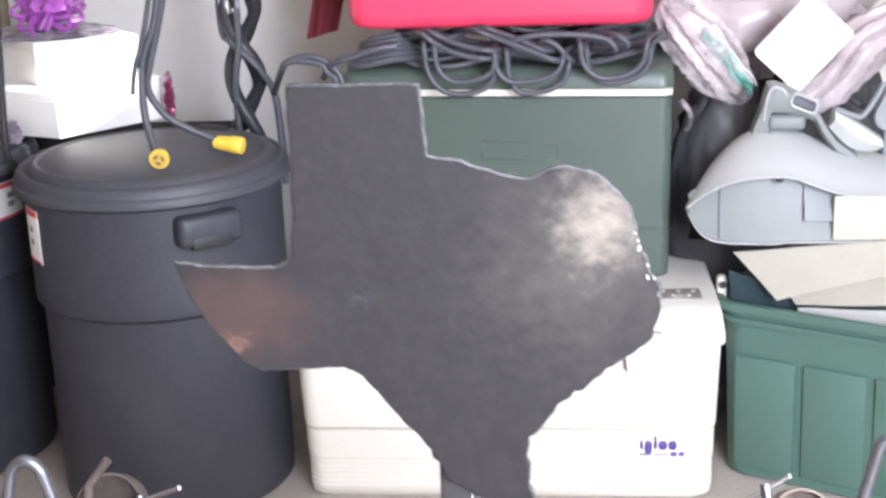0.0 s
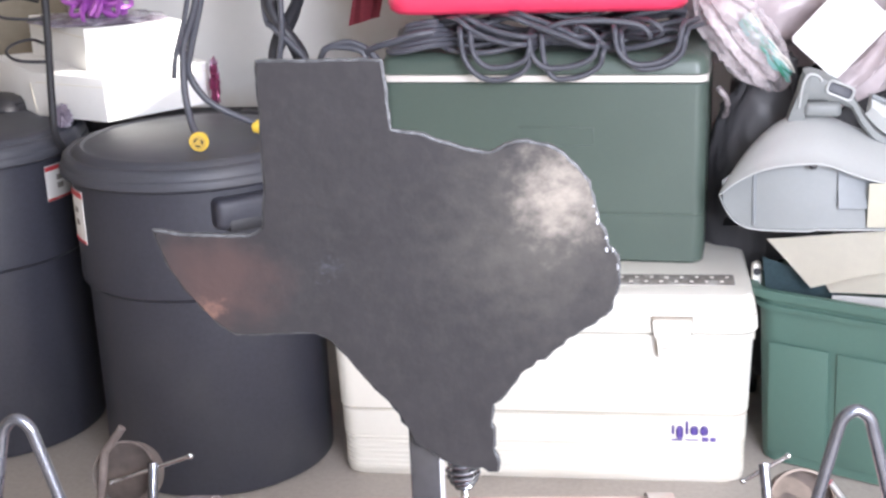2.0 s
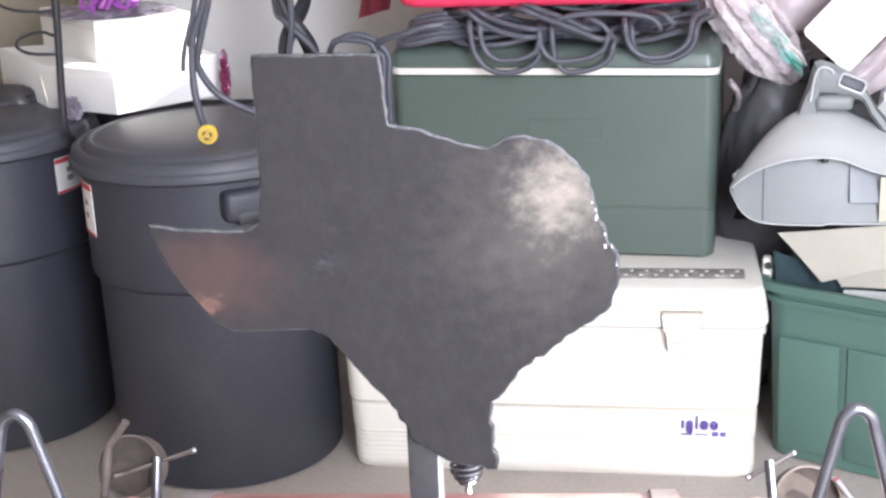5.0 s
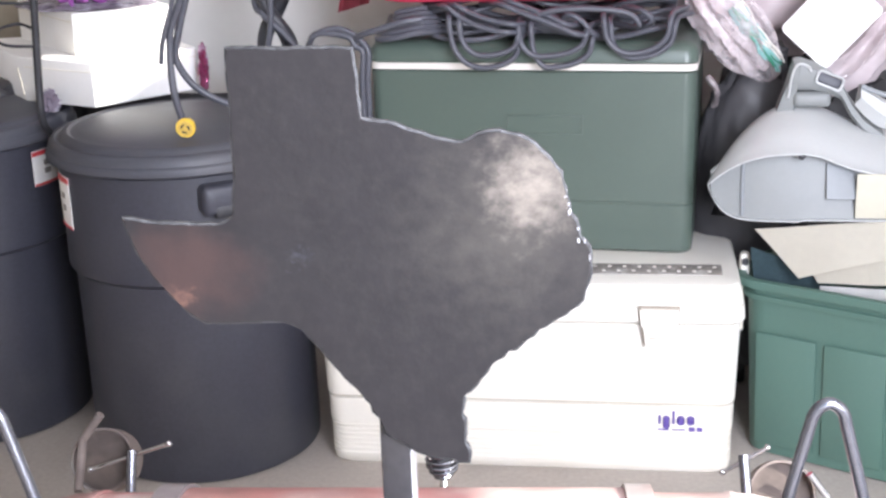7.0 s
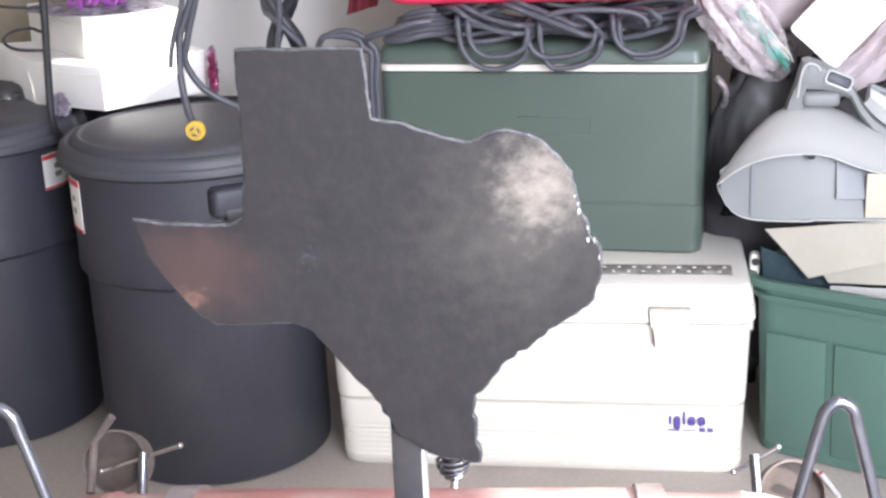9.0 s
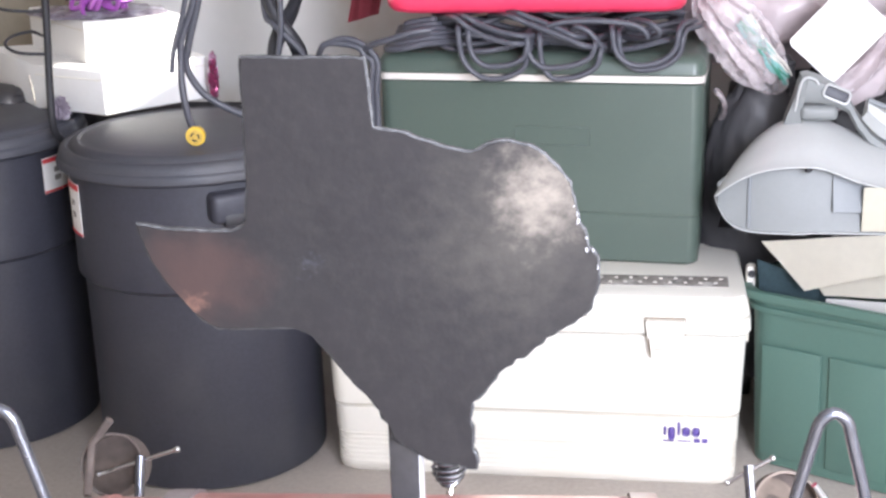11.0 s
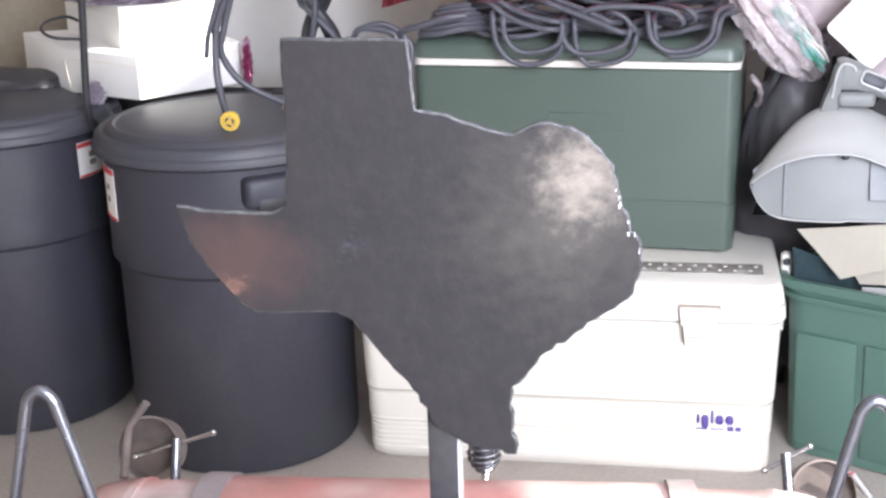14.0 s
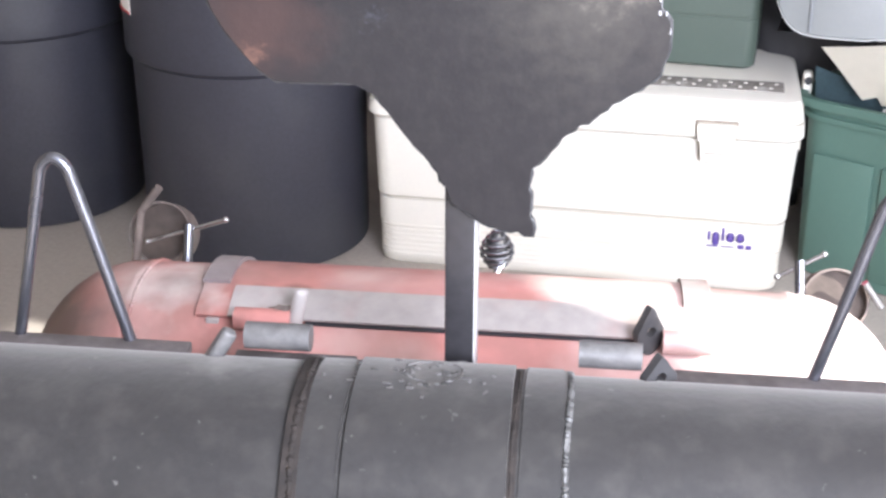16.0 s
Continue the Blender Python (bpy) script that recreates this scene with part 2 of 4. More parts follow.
def plate_material():
    """Mill-scale steel: a burnished patch with painted glare towards the east edge and a heat-coloured rusty corner in
    the west.
    """
    m = bpy.data.materials.new("plate_steel")
    m.use_nodes = True
    n, l = m.node_tree.nodes, m.node_tree.links
    p = n["Principled BSDF"]
    co = n.new("ShaderNodeTexCoord")

    def spot(cx, cz, rx, rz, lo, hi, tex_scale, wobble):
        mp = n.new("ShaderNodeMapping")
        mp.vector_type = "POINT"
        mp.inputs["Location"].default_value = (-cx / rx, 0, -cz / rz)
        mp.inputs["Scale"].default_value = (1 / rx, 0, 1 / rz)
        l.new(co.outputs["Object"], mp.inputs[0])
        ln = n.new("ShaderNodeVectorMath")
        ln.operation = "LENGTH"
        l.new(mp.outputs[0], ln.inputs[0])
        t = n.new("ShaderNodeTexNoise")
        t.inputs["Scale"].default_value, t.inputs["Detail"].default_value, t.inputs["Roughness"].default_value = tex_scale, 8, 0.62
        st = n.new("ShaderNodeMapping")
        st.inputs["Rotation"].default_value, st.inputs["Scale"].default_value = (0, radians(-24), 0), (0.90, 1.0, 1.12)
        l.new(co.outputs["Object"], st.inputs[0]), l.new(st.outputs[0], t.inputs["Vector"])
        ad = n.new("ShaderNodeMath")
        ad.operation = "MULTIPLY_ADD"
        ad.inputs[1].default_value = wobble
        l.new(t.outputs["Fac"], ad.inputs[0]), l.new(ln.outputs["Value"], ad.inputs[2])
        r = n.new("ShaderNodeMapRange")
        r.interpolation_type = "SMOOTHSTEP"
        r.inputs[1].default_value, r.inputs[2].default_value = hi + wobble / 2, lo + wobble / 2
        l.new(ad.outputs[0], r.inputs[0])
        return r.outputs[0]

    # Pale highlight painted as a mottled patch, with a wider faint sheen round it.
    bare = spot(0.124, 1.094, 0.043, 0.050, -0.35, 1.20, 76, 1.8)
    painted_sheen = spot(0.108, 1.060, 0.100, 0.105, -0.3, 1.2, 60, 1.4)
    rust = spot(-0.160, 1.025, 0.060, 0.055, 0.1, 1.2, 34, 1.2)
    ember = spot(-0.170, 1.002, 0.024, 0.017, -0.3, 0.9, 120, 2.6)
    scuff = spot(-0.066, 1.036, 0.020, 0.024, -0.5, 0.5, 170, 3.0)
    fine, broad = n.new("ShaderNodeTexNoise"), n.new("ShaderNodeTexNoise")
    fine.inputs["Scale"].default_value, fine.inputs["Detail"].default_value = 110, 8
    broad.inputs["Scale"].default_value, broad.inputs["Detail"].default_value = 26, 6
    for t in (fine, broad):
        l.new(co.outputs["Object"], t.inputs["Vector"])

    def mix(a, b, fac):
        x = n.new("ShaderNodeMix")
        x.data_type = "RGBA"
        for slot, v in ((6, a), (7, b)):
            if isinstance(v, tuple):
                x.inputs[slot].default_value = (*v, 1)
            else:
                l.new(v, x.inputs[slot])
        l.new(fac, x.inputs[0])
        return x.outputs[2]

    base = mix((0.0140, 0.0125, 0.0136), (0.0215, 0.0192, 0.0206), broad.outputs["Fac"])
    grit = n.new("ShaderNodeMapRange")
    grit.inputs[1].default_value, grit.inputs[2].default_value, grit.inputs[4].default_value = 0.45, 0.8, 0.7
    l.new(fine.outputs["Fac"], grit.inputs[0])
    base = mix(base, (0.025, 0.0232, 0.0228), grit.outputs[0])
    base = mix(base, (0.050, 0.046, 0.041), painted_sheen)
    base = mix(base, (0.042, 0.026, 0.024), rust)
    base = mix(base, (0.115, 0.062, 0.048), ember)
    base = mix(base, (0.036, 0.037, 0.044), scuff)
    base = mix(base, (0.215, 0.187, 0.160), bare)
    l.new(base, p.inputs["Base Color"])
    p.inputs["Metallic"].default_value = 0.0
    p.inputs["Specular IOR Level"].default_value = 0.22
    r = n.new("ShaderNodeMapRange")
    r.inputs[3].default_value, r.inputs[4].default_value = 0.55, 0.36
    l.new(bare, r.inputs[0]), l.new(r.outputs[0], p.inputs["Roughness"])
    b = n.new("ShaderNodeBump")
    b.inputs["Strength"].default_value, b.inputs["Distance"].default_value = 0.2, 0.0015
    l.new(fine.outputs["Fac"], b.inputs["Height"])
    b2 = n.new("ShaderNodeBump")
    b2.inputs["Strength"].default_value, b2.inputs["Distance"].default_value = 0.2, 0.004
    l.new(broad.outputs["Fac"], b2.inputs["Height"]), l.new(b.outputs[0], b2.inputs["Normal"])
    l.new(b2.outputs[0], p.inputs["Normal"])
    return m


def clear_material(name, tint, see):
    m = bpy.data.materials.new(name)
    m.use_nodes = True
    n, l = m.node_tree.nodes, m.node_tree.links
    p = n["Principled BSDF"]
    p.inputs["Base Color"].default_value = (*tint, 1)
    p.inputs["Roughness"].default_value = 0.18
    co, t, b = n.new("ShaderNodeTexCoord"), n.new("ShaderNodeTexNoise"), n.new("ShaderNodeBump")
    t.inputs["Scale"].default_value, t.inputs["Detail"].default_value = 22, 5
    b.inputs["Strength"].default_value, b.inputs["Distance"].default_value = 0.7, 0.012
    l.new(co.outputs["Object"], t.inputs["Vector"]), l.new(t.outputs["Fac"], b.inputs["Height"])
    l.new(b.outputs[0], p.inputs["Normal"])
    r = n.new("ShaderNodeMapRange")
    r.inputs[1].default_value, r.inputs[2].default_value = 0.35, 0.65
    r.inputs[3].default_value, r.inputs[4].default_value = see - 0.2, see + 0.25
    l.new(t.outputs["Fac"], r.inputs[0]), l.new(r.outputs[0], p.inputs["Alpha"])
    return m


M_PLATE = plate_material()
M_CLEAR = clear_material("clear_bag_film", (0.74, 0.66, 0.67), 0.36)


# ---- mesh helpers ----
def link(name, bm, mat, parent=None, label="", smooth=40):
    me = bpy.data.meshes.new(name)
    bmesh.ops.recalc_face_normals(bm, faces=bm.faces)
    bm.to_mesh(me)
    bm.free()
    me.materials.append(mat)
    if smooth:
        me.polygons.foreach_set("use_smooth", [True] * len(me.polygons))
        me.set_sharp_from_angle(angle=radians(smooth))
    ob = new(name, me)
    if parent:
        ob.parent = parent
    if label:
        ob["label"] = label
    return ob


def part(name, bm, mat, parent, label="", smooth=40):
    return link(name, bm, mat, parent, label, smooth)


def thing(name, label, category, at=None, group=""):
    ob = new(name)
    ob.empty_display_size = 0.05
    ob.matrix_basis = at or Matrix.Identity(4)
    return tagged(ob, label, category, group)


def block(x0, x1, y0, y1, z0, z1, bevel=0.004, seg=2):
    bm = bmesh.new()
    bmesh.ops.create_cube(bm, size=1)
    for v in bm.verts:
        v.co = Vector(((x0 + x1) / 2 + v.co.x * (x1 - x0), (y0 + y1) / 2 + v.co.y * (y1 - y0), (z0 + z1) / 2 + v.co.z * (z1 - z0)))
    if bevel:
        bmesh.ops.bevel(bm, geom=bm.edges[:], offset=bevel, segments=seg, profile=0.5, affect="EDGES")
    return bm


def moved(bm, m):
    bmesh.ops.transform(bm, matrix=m, verts=bm.verts[:])
    return bm


def joined(*bms):
    out = bmesh.new()
    for b in bms:
        me = bpy.data.meshes.new("join")
        b.to_mesh(me)
        b.free()
        out.from_mesh(me)
        bpy.data.meshes.remove(me)
    return out


def loft(rings, close=True, cap=(True, True)):
    bm = bmesh.new()
    rows = [[bm.verts.new(p) for p in ring] for ring in rings]
    count = len(rows[0])
    for a, b in zip(rows, rows[1:]):
        for i in range(count if close else count - 1):
            j = (i + 1) % count
            bm.faces.new((a[i], a[j], b[j], b[i]))
    if cap[0]:
        bm.faces.new(rows[0][::-1])
    if cap[1]:
        bm.faces.new(rows[-1])
    return bm


def lathe(profile, seg=64, cap=(True, True)):
    """profile: (radius, z) from the bottom up."""
    return loft([[(r * math.cos(2 * math.pi * i / seg), r * math.sin(2 * math.pi * i / seg), z) for i in range(seg)]
                 for r, z in profile], cap=cap)


def round_rect(hx, hy, r, z, cx=0.0, cy=0.0, n=6):
    out = []
    for k, (sx, sy) in enumerate(((1, 1), (-1, 1), (-1, -1), (1, -1))):
        for i in range(n + 1):
            a = math.pi / 2 * (k + i / n)
            out.append((cx + sx * (hx - r) + r * math.cos(a), cy + sy * (hy - r) + r * math.sin(a), z))
    return out


def smooth_path(points, steps=8):
    p = [Vector(q) for q in points]
    p = [2 * p[0] - p[1]] + p + [2 * p[-1] - p[-2]]
    out = []
    for a, b, c, d in zip(p, p[1:], p[2:], p[3:]):
        for i in range(steps):
            t = i / steps
            out.append(0.5 * (2 * b + (c - a) * t + (2 * a - 5 * b + 4 * c - d) * t * t + (3 * b - a - 3 * c + d) * t ** 3))
    out.append(p[-2])
    return out


def tube(points, r, seg=10, steps=8, smooth=True):
    path = smooth_path(points, steps) if smooth else [Vector(q) for q in points]
    rings, side = [], None
    for i, q in enumerate(path):
        way = (path[min(i + 1, len(path) - 1)] - path[max(i - 1, 0)]).normalized()
        if side is None:
            side = way.orthogonal().normalized()
        side = (side - way * side.dot(way)).normalized()
        up = way.cross(side)
        rings.append([q + (side * math.cos(2 * math.pi * k / seg) + up * math.sin(2 * math.pi * k / seg)) * r for k in range(seg)])
    return loft(rings)


def rod(a, b, r, seg=14):
    return tube([a, b], r, seg, smooth=False)


def lumpy(cx, cy, cz, rx, ry, rz, rough=0.15, freq=3.0, sub=4, seed=0.0, floor=None):
    bm = bmesh.new()
    bmesh.ops.create_icosphere(bm, subdivisions=sub, radius=1)
    for v in bm.verts:
        d = v.co.normalized()
        s = 1 + rough * noise.fractal(d * freq + Vector((seed, seed * 2, 0)), 0.7, 2.0, 4)
        fold = 1 + 0.28 * rough * abs(math.sin(freq * 2 * d.x + 4 * noise.noise(d * 2 + Vector((seed, 0, 0)))))
        v.co = Vector((cx + d.x * rx * s * fold, cy + d.y * ry * s * fold, cz + d.z * rz * s))
        if floor is not None:
            v.co.z = max(v.co.z, floor)
    return bm


# ---- the room ----
def room():
    ground = bmesh.new()
    bmesh.ops.create_grid(ground, x_segments=40, y_segments=40, size=60)
    tagged(link("ground", ground, M_CONCRETE, smooth=0), "worn grey concrete slab, dusty and stained", "floor", kind="structure")
    tagged(link("wall_back", block(-2.6, 1.9, 2.98, 3.1, 0, 2.6, 0), M_WALL, smooth=0), "off-white painted drywall, scuffed", "wall", kind="structure")
    tagged(link("wall_left", block(-2.6, -2.48, -1.6, 2.98, 0, 2.6, 0), M_PANEL, smooth=0), "tan painted wall panel", "wall", kind="structure")
    x0, x1 = 1.78, 1.9
    # Unseen wall; its openings are added to let sun reach tank and boxes.
    right = joined(block(x0, x1, -1.6, -0.08, 0, 2.28, 0), block(x0, x1, 0.48, 2.98, 0, 2.28, 0), block(x0, x1, -0.08, 0.48, 0, 0.95, 0),
                   block(x0, x1, -0.08, 0.48, 1.71, 2.28, 0), block(x0, x1, -1.6, 1.10, 2.28, 2.6, 0), block(x0, x1, 1.64, 2.98, 2.28, 2.6, 0), block(x0, x1, 1.10, 1.64, 2.28, 2.34, 0))
    tagged(link("wall_right", right, M_WALL, smooth=0), "unseen off-white wall, openings added to place the sun patches", "wall", kind="structure")
    tagged(link("ceiling", block(-2.6, 1.9, -1.6, 3.1, 2.6, 2.7, 0), M_WALL, smooth=0), "off-white drywall ceiling", "ceiling", kind="structure")
    # Out of view; the left part is widened to cut off sky light.
    front = joined(block(-2.48, -0.2, -1.6, -1.5, 0, 2.6, 0), block(-0.2, 1.78, -1.6, -1.5, 2.25, 2.6, 0))
    tagged(link("wall_front", front, M_WALL, smooth=0), "unseen off-white wall round the open doorway, wide at left to block light", "wall", kind="structure")


room()


# ---- the smoker ----
def arc_strip(axis_y, axis_z, r0, r1, a0, a1, x0, x1, n=24):
    """A curved strip of plate round a lying tank: angles in degrees from the far horizontal, over the top."""
    rings = []
    for i in range(n + 1):
        a = radians(a0 + (a1 - a0) * i / n)
        c, s = math.cos(a), math.sin(a)
        rings.append([(x0, axis_y + r0 * c, axis_z + r0 * s), (x1, axis_y + r0 * c, axis_z + r0 * s),
                      (x1, axis_y + r1 * c, axis_z + r1 * s), (x0, axis_y + r1 * c, axis_z + r1 * s)])
    return loft(rings)


def lying_tank(axis_y, axis_z, r, x0, x1, dome):
    prof = [(r * math.sin(math.pi / 2 * i / 10), x0 - dome * math.cos(math.pi / 2 * i / 10)) for i in range(1, 11)]
    prof += [(r + 0.0015, x0 + 0.004), (r + 0.0015, x0 + 0.010), (r, x0 + 0.013)]
    prof += [(r, x0 + (x1 - x0) * i / 6) for i in range(1, 6)]
    prof += [(r, x1 - 0.013), (r + 0.0015, x1 - 0.010), (r + 0.0015, x1 - 0.004)]
    prof += [(r * math.cos(math.pi / 2 * i / 10), x1 + dome * math.sin(math.pi / 2 * i / 10)) for i in range(0, 10)]
    return loft([[(x, axis_y + q * math.cos(2 * math.pi * k / 72), axis_z + q * math.sin(2 * math.pi * k / 72)) for k in range(72)] for q, x in prof])


def bead(points, r, seed):
    rnd = random.Random(seed)
    path = smooth_path(points, 14)
    rings = []
    for i, q in enumerate(path):
        way = (path[min(i + 1, len(path) - 1)] - path[max(i - 1, 0)]).normalized()
        side = way.cross(Vector((0.3, 0.2, 1))).normalized()
        up = way.cross(side)
        rr = r * rnd.uniform(0.6, 1.35)
        rings.append([q + (side * math.cos(k * math.pi / 4) + up * math.sin(k * math.pi / 4)) * rr for k in range(8)])
    return loft(rings)


def gusset(x, y, z, w, h, hole=0.006, thick=0.006, lean=0.0):
    """A flame-cut triangular hinge ear with a hole through it, standing across the tank's length."""
    n = 24
    outer, inner = [], []
    for i in range(n):
        a = 2 * math.pi * i / n
        k = 1 - 0.35 * max(0, math.sin(a)) * abs(math.cos(a))
        outer.append((w * math.cos(a) * (1 - 0.55 * max(0, math.sin(a))) * k, h * math.sin(a)))
        inner.append((hole * math.cos(a), hole * math.sin(a)))
    rings = []
    for ring, t in ((inner, -thick / 2), (outer, -thick / 2), (outer, thick / 2), (inner, thick / 2), (inner, -thick / 2)):
        rings.append([(x + t + lean * q[1], y + q[0], z + q[1]) for q in ring])
    return loft(rings, cap=(False, False))


def state_plate():
    """The cut plate, in the outline of Texas; corner points in metres across and up, with torch-cut wander between them."""
    west = [(-0.112, 1.207), (-0.113, 1.113), (-0.117, 1.070), (-0.130, 1.063), (-0.180, 1.065), (-0.209, 1.070),
            (-0.200, 1.042), (-0.188, 1.021), (-0.160, 0.987), (-0.147, 0.979), (-0.082, 0.980), (-0.066, 0.972), (-0.029, 0.924)]
    south = [(-0.006, 0.893), (-0.003, 0.878), (0.020, 0.863), (0.043, 0.855), (0.067, 0.850), (0.063, 0.894), (0.064, 0.913), (0.080, 0.928)]
    east = [(0.088, 0.941), (0.114, 0.958), (0.139, 0.978), (0.165, 0.996), (0.169, 1.012), (0.170, 1.040), (0.162, 1.049),
            (0.152, 1.083), (0.148, 1.103), (0.138, 1.116), (0.115, 1.134), (0.099, 1.138), (0.083, 1.135), (0.070, 1.128)]
    north = [(0.050, 1.132), (0.011, 1.146), (-0.010, 1.149), (-0.014, 1.205)]
    pts = west + south + east + north
    rnd = random.Random(4)
    line = []
    for i, (a, b) in enumerate(zip(pts, pts[1:] + pts[:1])):
        a, b = Vector(a), Vector(b)
        length = (b - a).length
        steps = max(1, int(length / 0.006))
        across = Vector((-(b - a).y, (b - a).x)).normalized()
        rag = 0.0026 if 15 <= i <= 19 else 0.0018 if 12 <= i <= 32 else 0.0006
        for k in range(steps):
            line.append(a + (b - a) * (k / steps) + across * rnd.uniform(-rag, rag) * (1 if k else 0.3))
    bm = bmesh.new()
    front = [bm.verts.new((p.x, -0.004, p.y)) for p in line]
    back = [bm.verts.new((p.x, 0.0035, p.y)) for p in line]
    bm.faces.new(front), bm.faces.new(back[::-1])
    for i in range(len(line)):
        j = (i + 1) % len(line)
        bm.faces.new((front[i], back[i], back[j], front[j]))
    edges = [e for e in bm.edges if abs(e.verts[0].co.y - e.verts[1].co.y) < 1e-6]
    bmesh.ops.bevel(bm, geom=edges, offset=0.0009, segments=2, profile=0.5, affect="EDGES")
    rim = []
    for i, p in enumerate(line):
        way = (line[(i + 1) % len(line)] - line[i - 1]).normalized()
        out = Vector((way.y, -way.x)) * -1
        wide = rnd.uniform(0.0006, 0.0016)
        rim.append([(p.x + out.x * d, y, p.y + out.y * d) for d, y in ((0.0008, -0.0032), (0.0008 + wide * 0.3, 0.0), (0.0006, 0.0030), (-0.002, 0.002), (-0.002, -0.002))])
    rim.append(rim[0])
    return bm, line, loft(rim, cap=(False, False))


def smoker():
    s = thing("smoker", "home-made steel smoker of two tanks with a plate on a post", "smoker", pose(0.02, 0.36, 0, 0, 0, 5))
    ay, az, r = -0.0556, 0.6195, 0.11
    front = part("front_tank", lying_tank(ay, az, r, -0.54, 0.54, 0.08), M_TANK, s, "lying tank in scuffed dark grey paint")
    part("saddle_plate", arc_strip(ay, az, r - 0.001, r + 0.004, 66, 178, -0.117, 0.104), M_TANK, front)
    part("centre_plate", arc_strip(ay, az, r + 0.003, r + 0.0075, 69, 178, -0.077, 0.058), M_TANK, front)
    part("saddle_plate", arc_strip(ay, az, r + 0.003, r + 0.0055, 66, 178, 0.068, 0.100), M_TANK, front)
    for x, seed in ((-0.119, 1), (0.106, 2), (0.062, 3), (-0.080, 8)):
        q = r + (0.003 if abs(x) > 0.1 else 0.004)
        pts = [(x + 0.001 * math.sin(5 * a), ay + q * math.cos(a), az + q * math.sin(a)) for a in [radians(72 + 12 * i) for i in range(9)]]
        part("weld_bead", bead(pts, {1: 0.0030, 2: 0.0028, 3: 0.0014, 8: 0.0012}[seed], seed), {1: M_BURN, 2: M_BEAD, 3: M_BURN, 8: M_TANK}[seed], front)
    ring = [(-0.012 + 0.026 * math.cos(a), ay + (r + 0.0075) * math.cos(radians(84 + 10 * math.sin(a))), az + (r + 0.0075) * math.sin(radians(84 + 10 * math.sin(a))))
            for a in [i * math.pi / 8 for i in range(17)]]
    for k in (0, 5, 9, 13):
        part("weld_scar", bead(ring[k:k + 4], 0.0010, 11 + k), M_HINGE if k % 2 else M_TANK, front)
    rnd = random.Random(17)
    for k in range(46):
        x, a = rnd.gauss(-0.012, 0.028), radians(rnd.gauss(88, 9))
        q = r + 0.0078
        part("spatter", lumpy(x, ay + q * math.cos(a), az + q * math.sin(a), 0.003 * rnd.uniform(0.4, 1.4), 0.002 * rnd.uniform(0.5, 1.6), 0.0008, 0.4, 3, 1, k), M_HINGE if k % 3 else M_BEAD, front)
    for x0, x1 in ((-0.1275, -0.113), (0.0585, 0.0655)):
        part("seam_stain", arc_strip(ay, az, r + 0.003, r + 0.0046, 70, 178, x0, x1), M_BURN, front)
    for x0, x1 in ((-0.52, -0.245), (0.185, 0.52)):
        part("edge_bar", block(x0, x1, -0.006, 0.018, 0.706, 0.7165, 0.0015), M_EDGE, front)
        n = int((x1 - x0) / 0.05)
        for i in range(n):
            x = x0 + (i + 0.6) * (x1 - x0) / n
            part("weld_tack", lumpy(x, -0.0075, 0.7125, 0.006, 0.003, 0.003, 0.4, 3, 2, i + x0), M_WELD, front)
    part("edge_bar", block(-0.20, -0.088, -0.010, 0.010, 0.708, 0.7160, 0.0015), M_EDGE, front)
    for x0, x1, ear in ((-0.190, -0.130, -0.203), (0.112, 0.168, 0.181)):
        part("hinge_tube", tube([(x0, 0.008, 0.7325), (x1, 0.008, 0.7325)], 0.0125, 20, smooth=False), M_HINGE, front)
        if ear < 0:
            ear_shape = moved(block(-0.0075, 0.0075, -0.007, 0.007, -0.020, 0.021, 0.005, 3), pose(ear - 0.008, -0.010, 0.727, 0, 34, 20))
        else:
            ear_shape = moved(gusset(0, 0, 0, 0.016, 0.020, 0.0048, 0.010), pose(ear + 0.002, -0.004, 0.722, 0, 0, -62))
        # Right ear in darker steel: soot, plus backlit shade put into the colour.
        part("hinge_ear", ear_shape, M_HINGE if ear < 0 else M_STEEL, front)
        for k in range(5):
            part("weld_lump", lumpy(ear - 0.030 + 0.010 * k, -0.018 + 0.002 * (k % 2), 0.7145, 0.008, 0.005, 0.0045, 0.5, 3, 2, k + ear), (M_RUST, M_STEEL)[k % 2], front)
    # the red tank behind
    ry, rz, rr = 0.267, 0.518, 0.14
    red = part("rear_tank", lying_tank(ry, rz, rr, -0.386, 0.345, 0.126), M_REDTANK, s, "lying tank in faded, chalky red paint")
    for x, seed in ((-0.372, 21),):
        pts = [(x, ry + (rr + 0.0005) * math.cos(a), rz + (rr + 0.0005) * math.sin(a)) for a in [radians(12 * i) for i in range(17)]]
        part("weld_bead", bead(pts, 0.0022, seed), M_REDTANK, red)
    lid = part("lid", arc_strip(ry, rz, rr + 0.001, rr + 0.0055, 2, 118, -0.298, 0.252, 40), M_REDTANK, red, "curved lid in faded red paint")
    part("lid_band", arc_strip(ry, rz, rr + 0.0055, rr + 0.0085, 101, 118.5, -0.262, 0.226), M_BARE, lid, "bare grey band along the lid's edge")
    part("lid_gap", arc_strip(ry, rz, rr + 0.0008, rr + 0.003, 118, 119.6, -0.178, 0.175), M_BLACK, lid)
    for x0, x1 in ((-0.300, -0.270), (0.221, 0.250)):
        # Right strap gets paler metal, the sun's glare put into its colour.
        part("end_strap", arc_strip(ry, rz, rr + 0.0056, rr + 0.010, 8, 99, x0, x1), M_STRAP if x0 < 0 else M_BARE, lid, "bare metal strap over the lid's end")
        part("strap_foot", block(x0 + 0.014, x1 - 0.002, 0.195, 0.215, 0.636, 0.643, 0.001), M_BARE, lid)
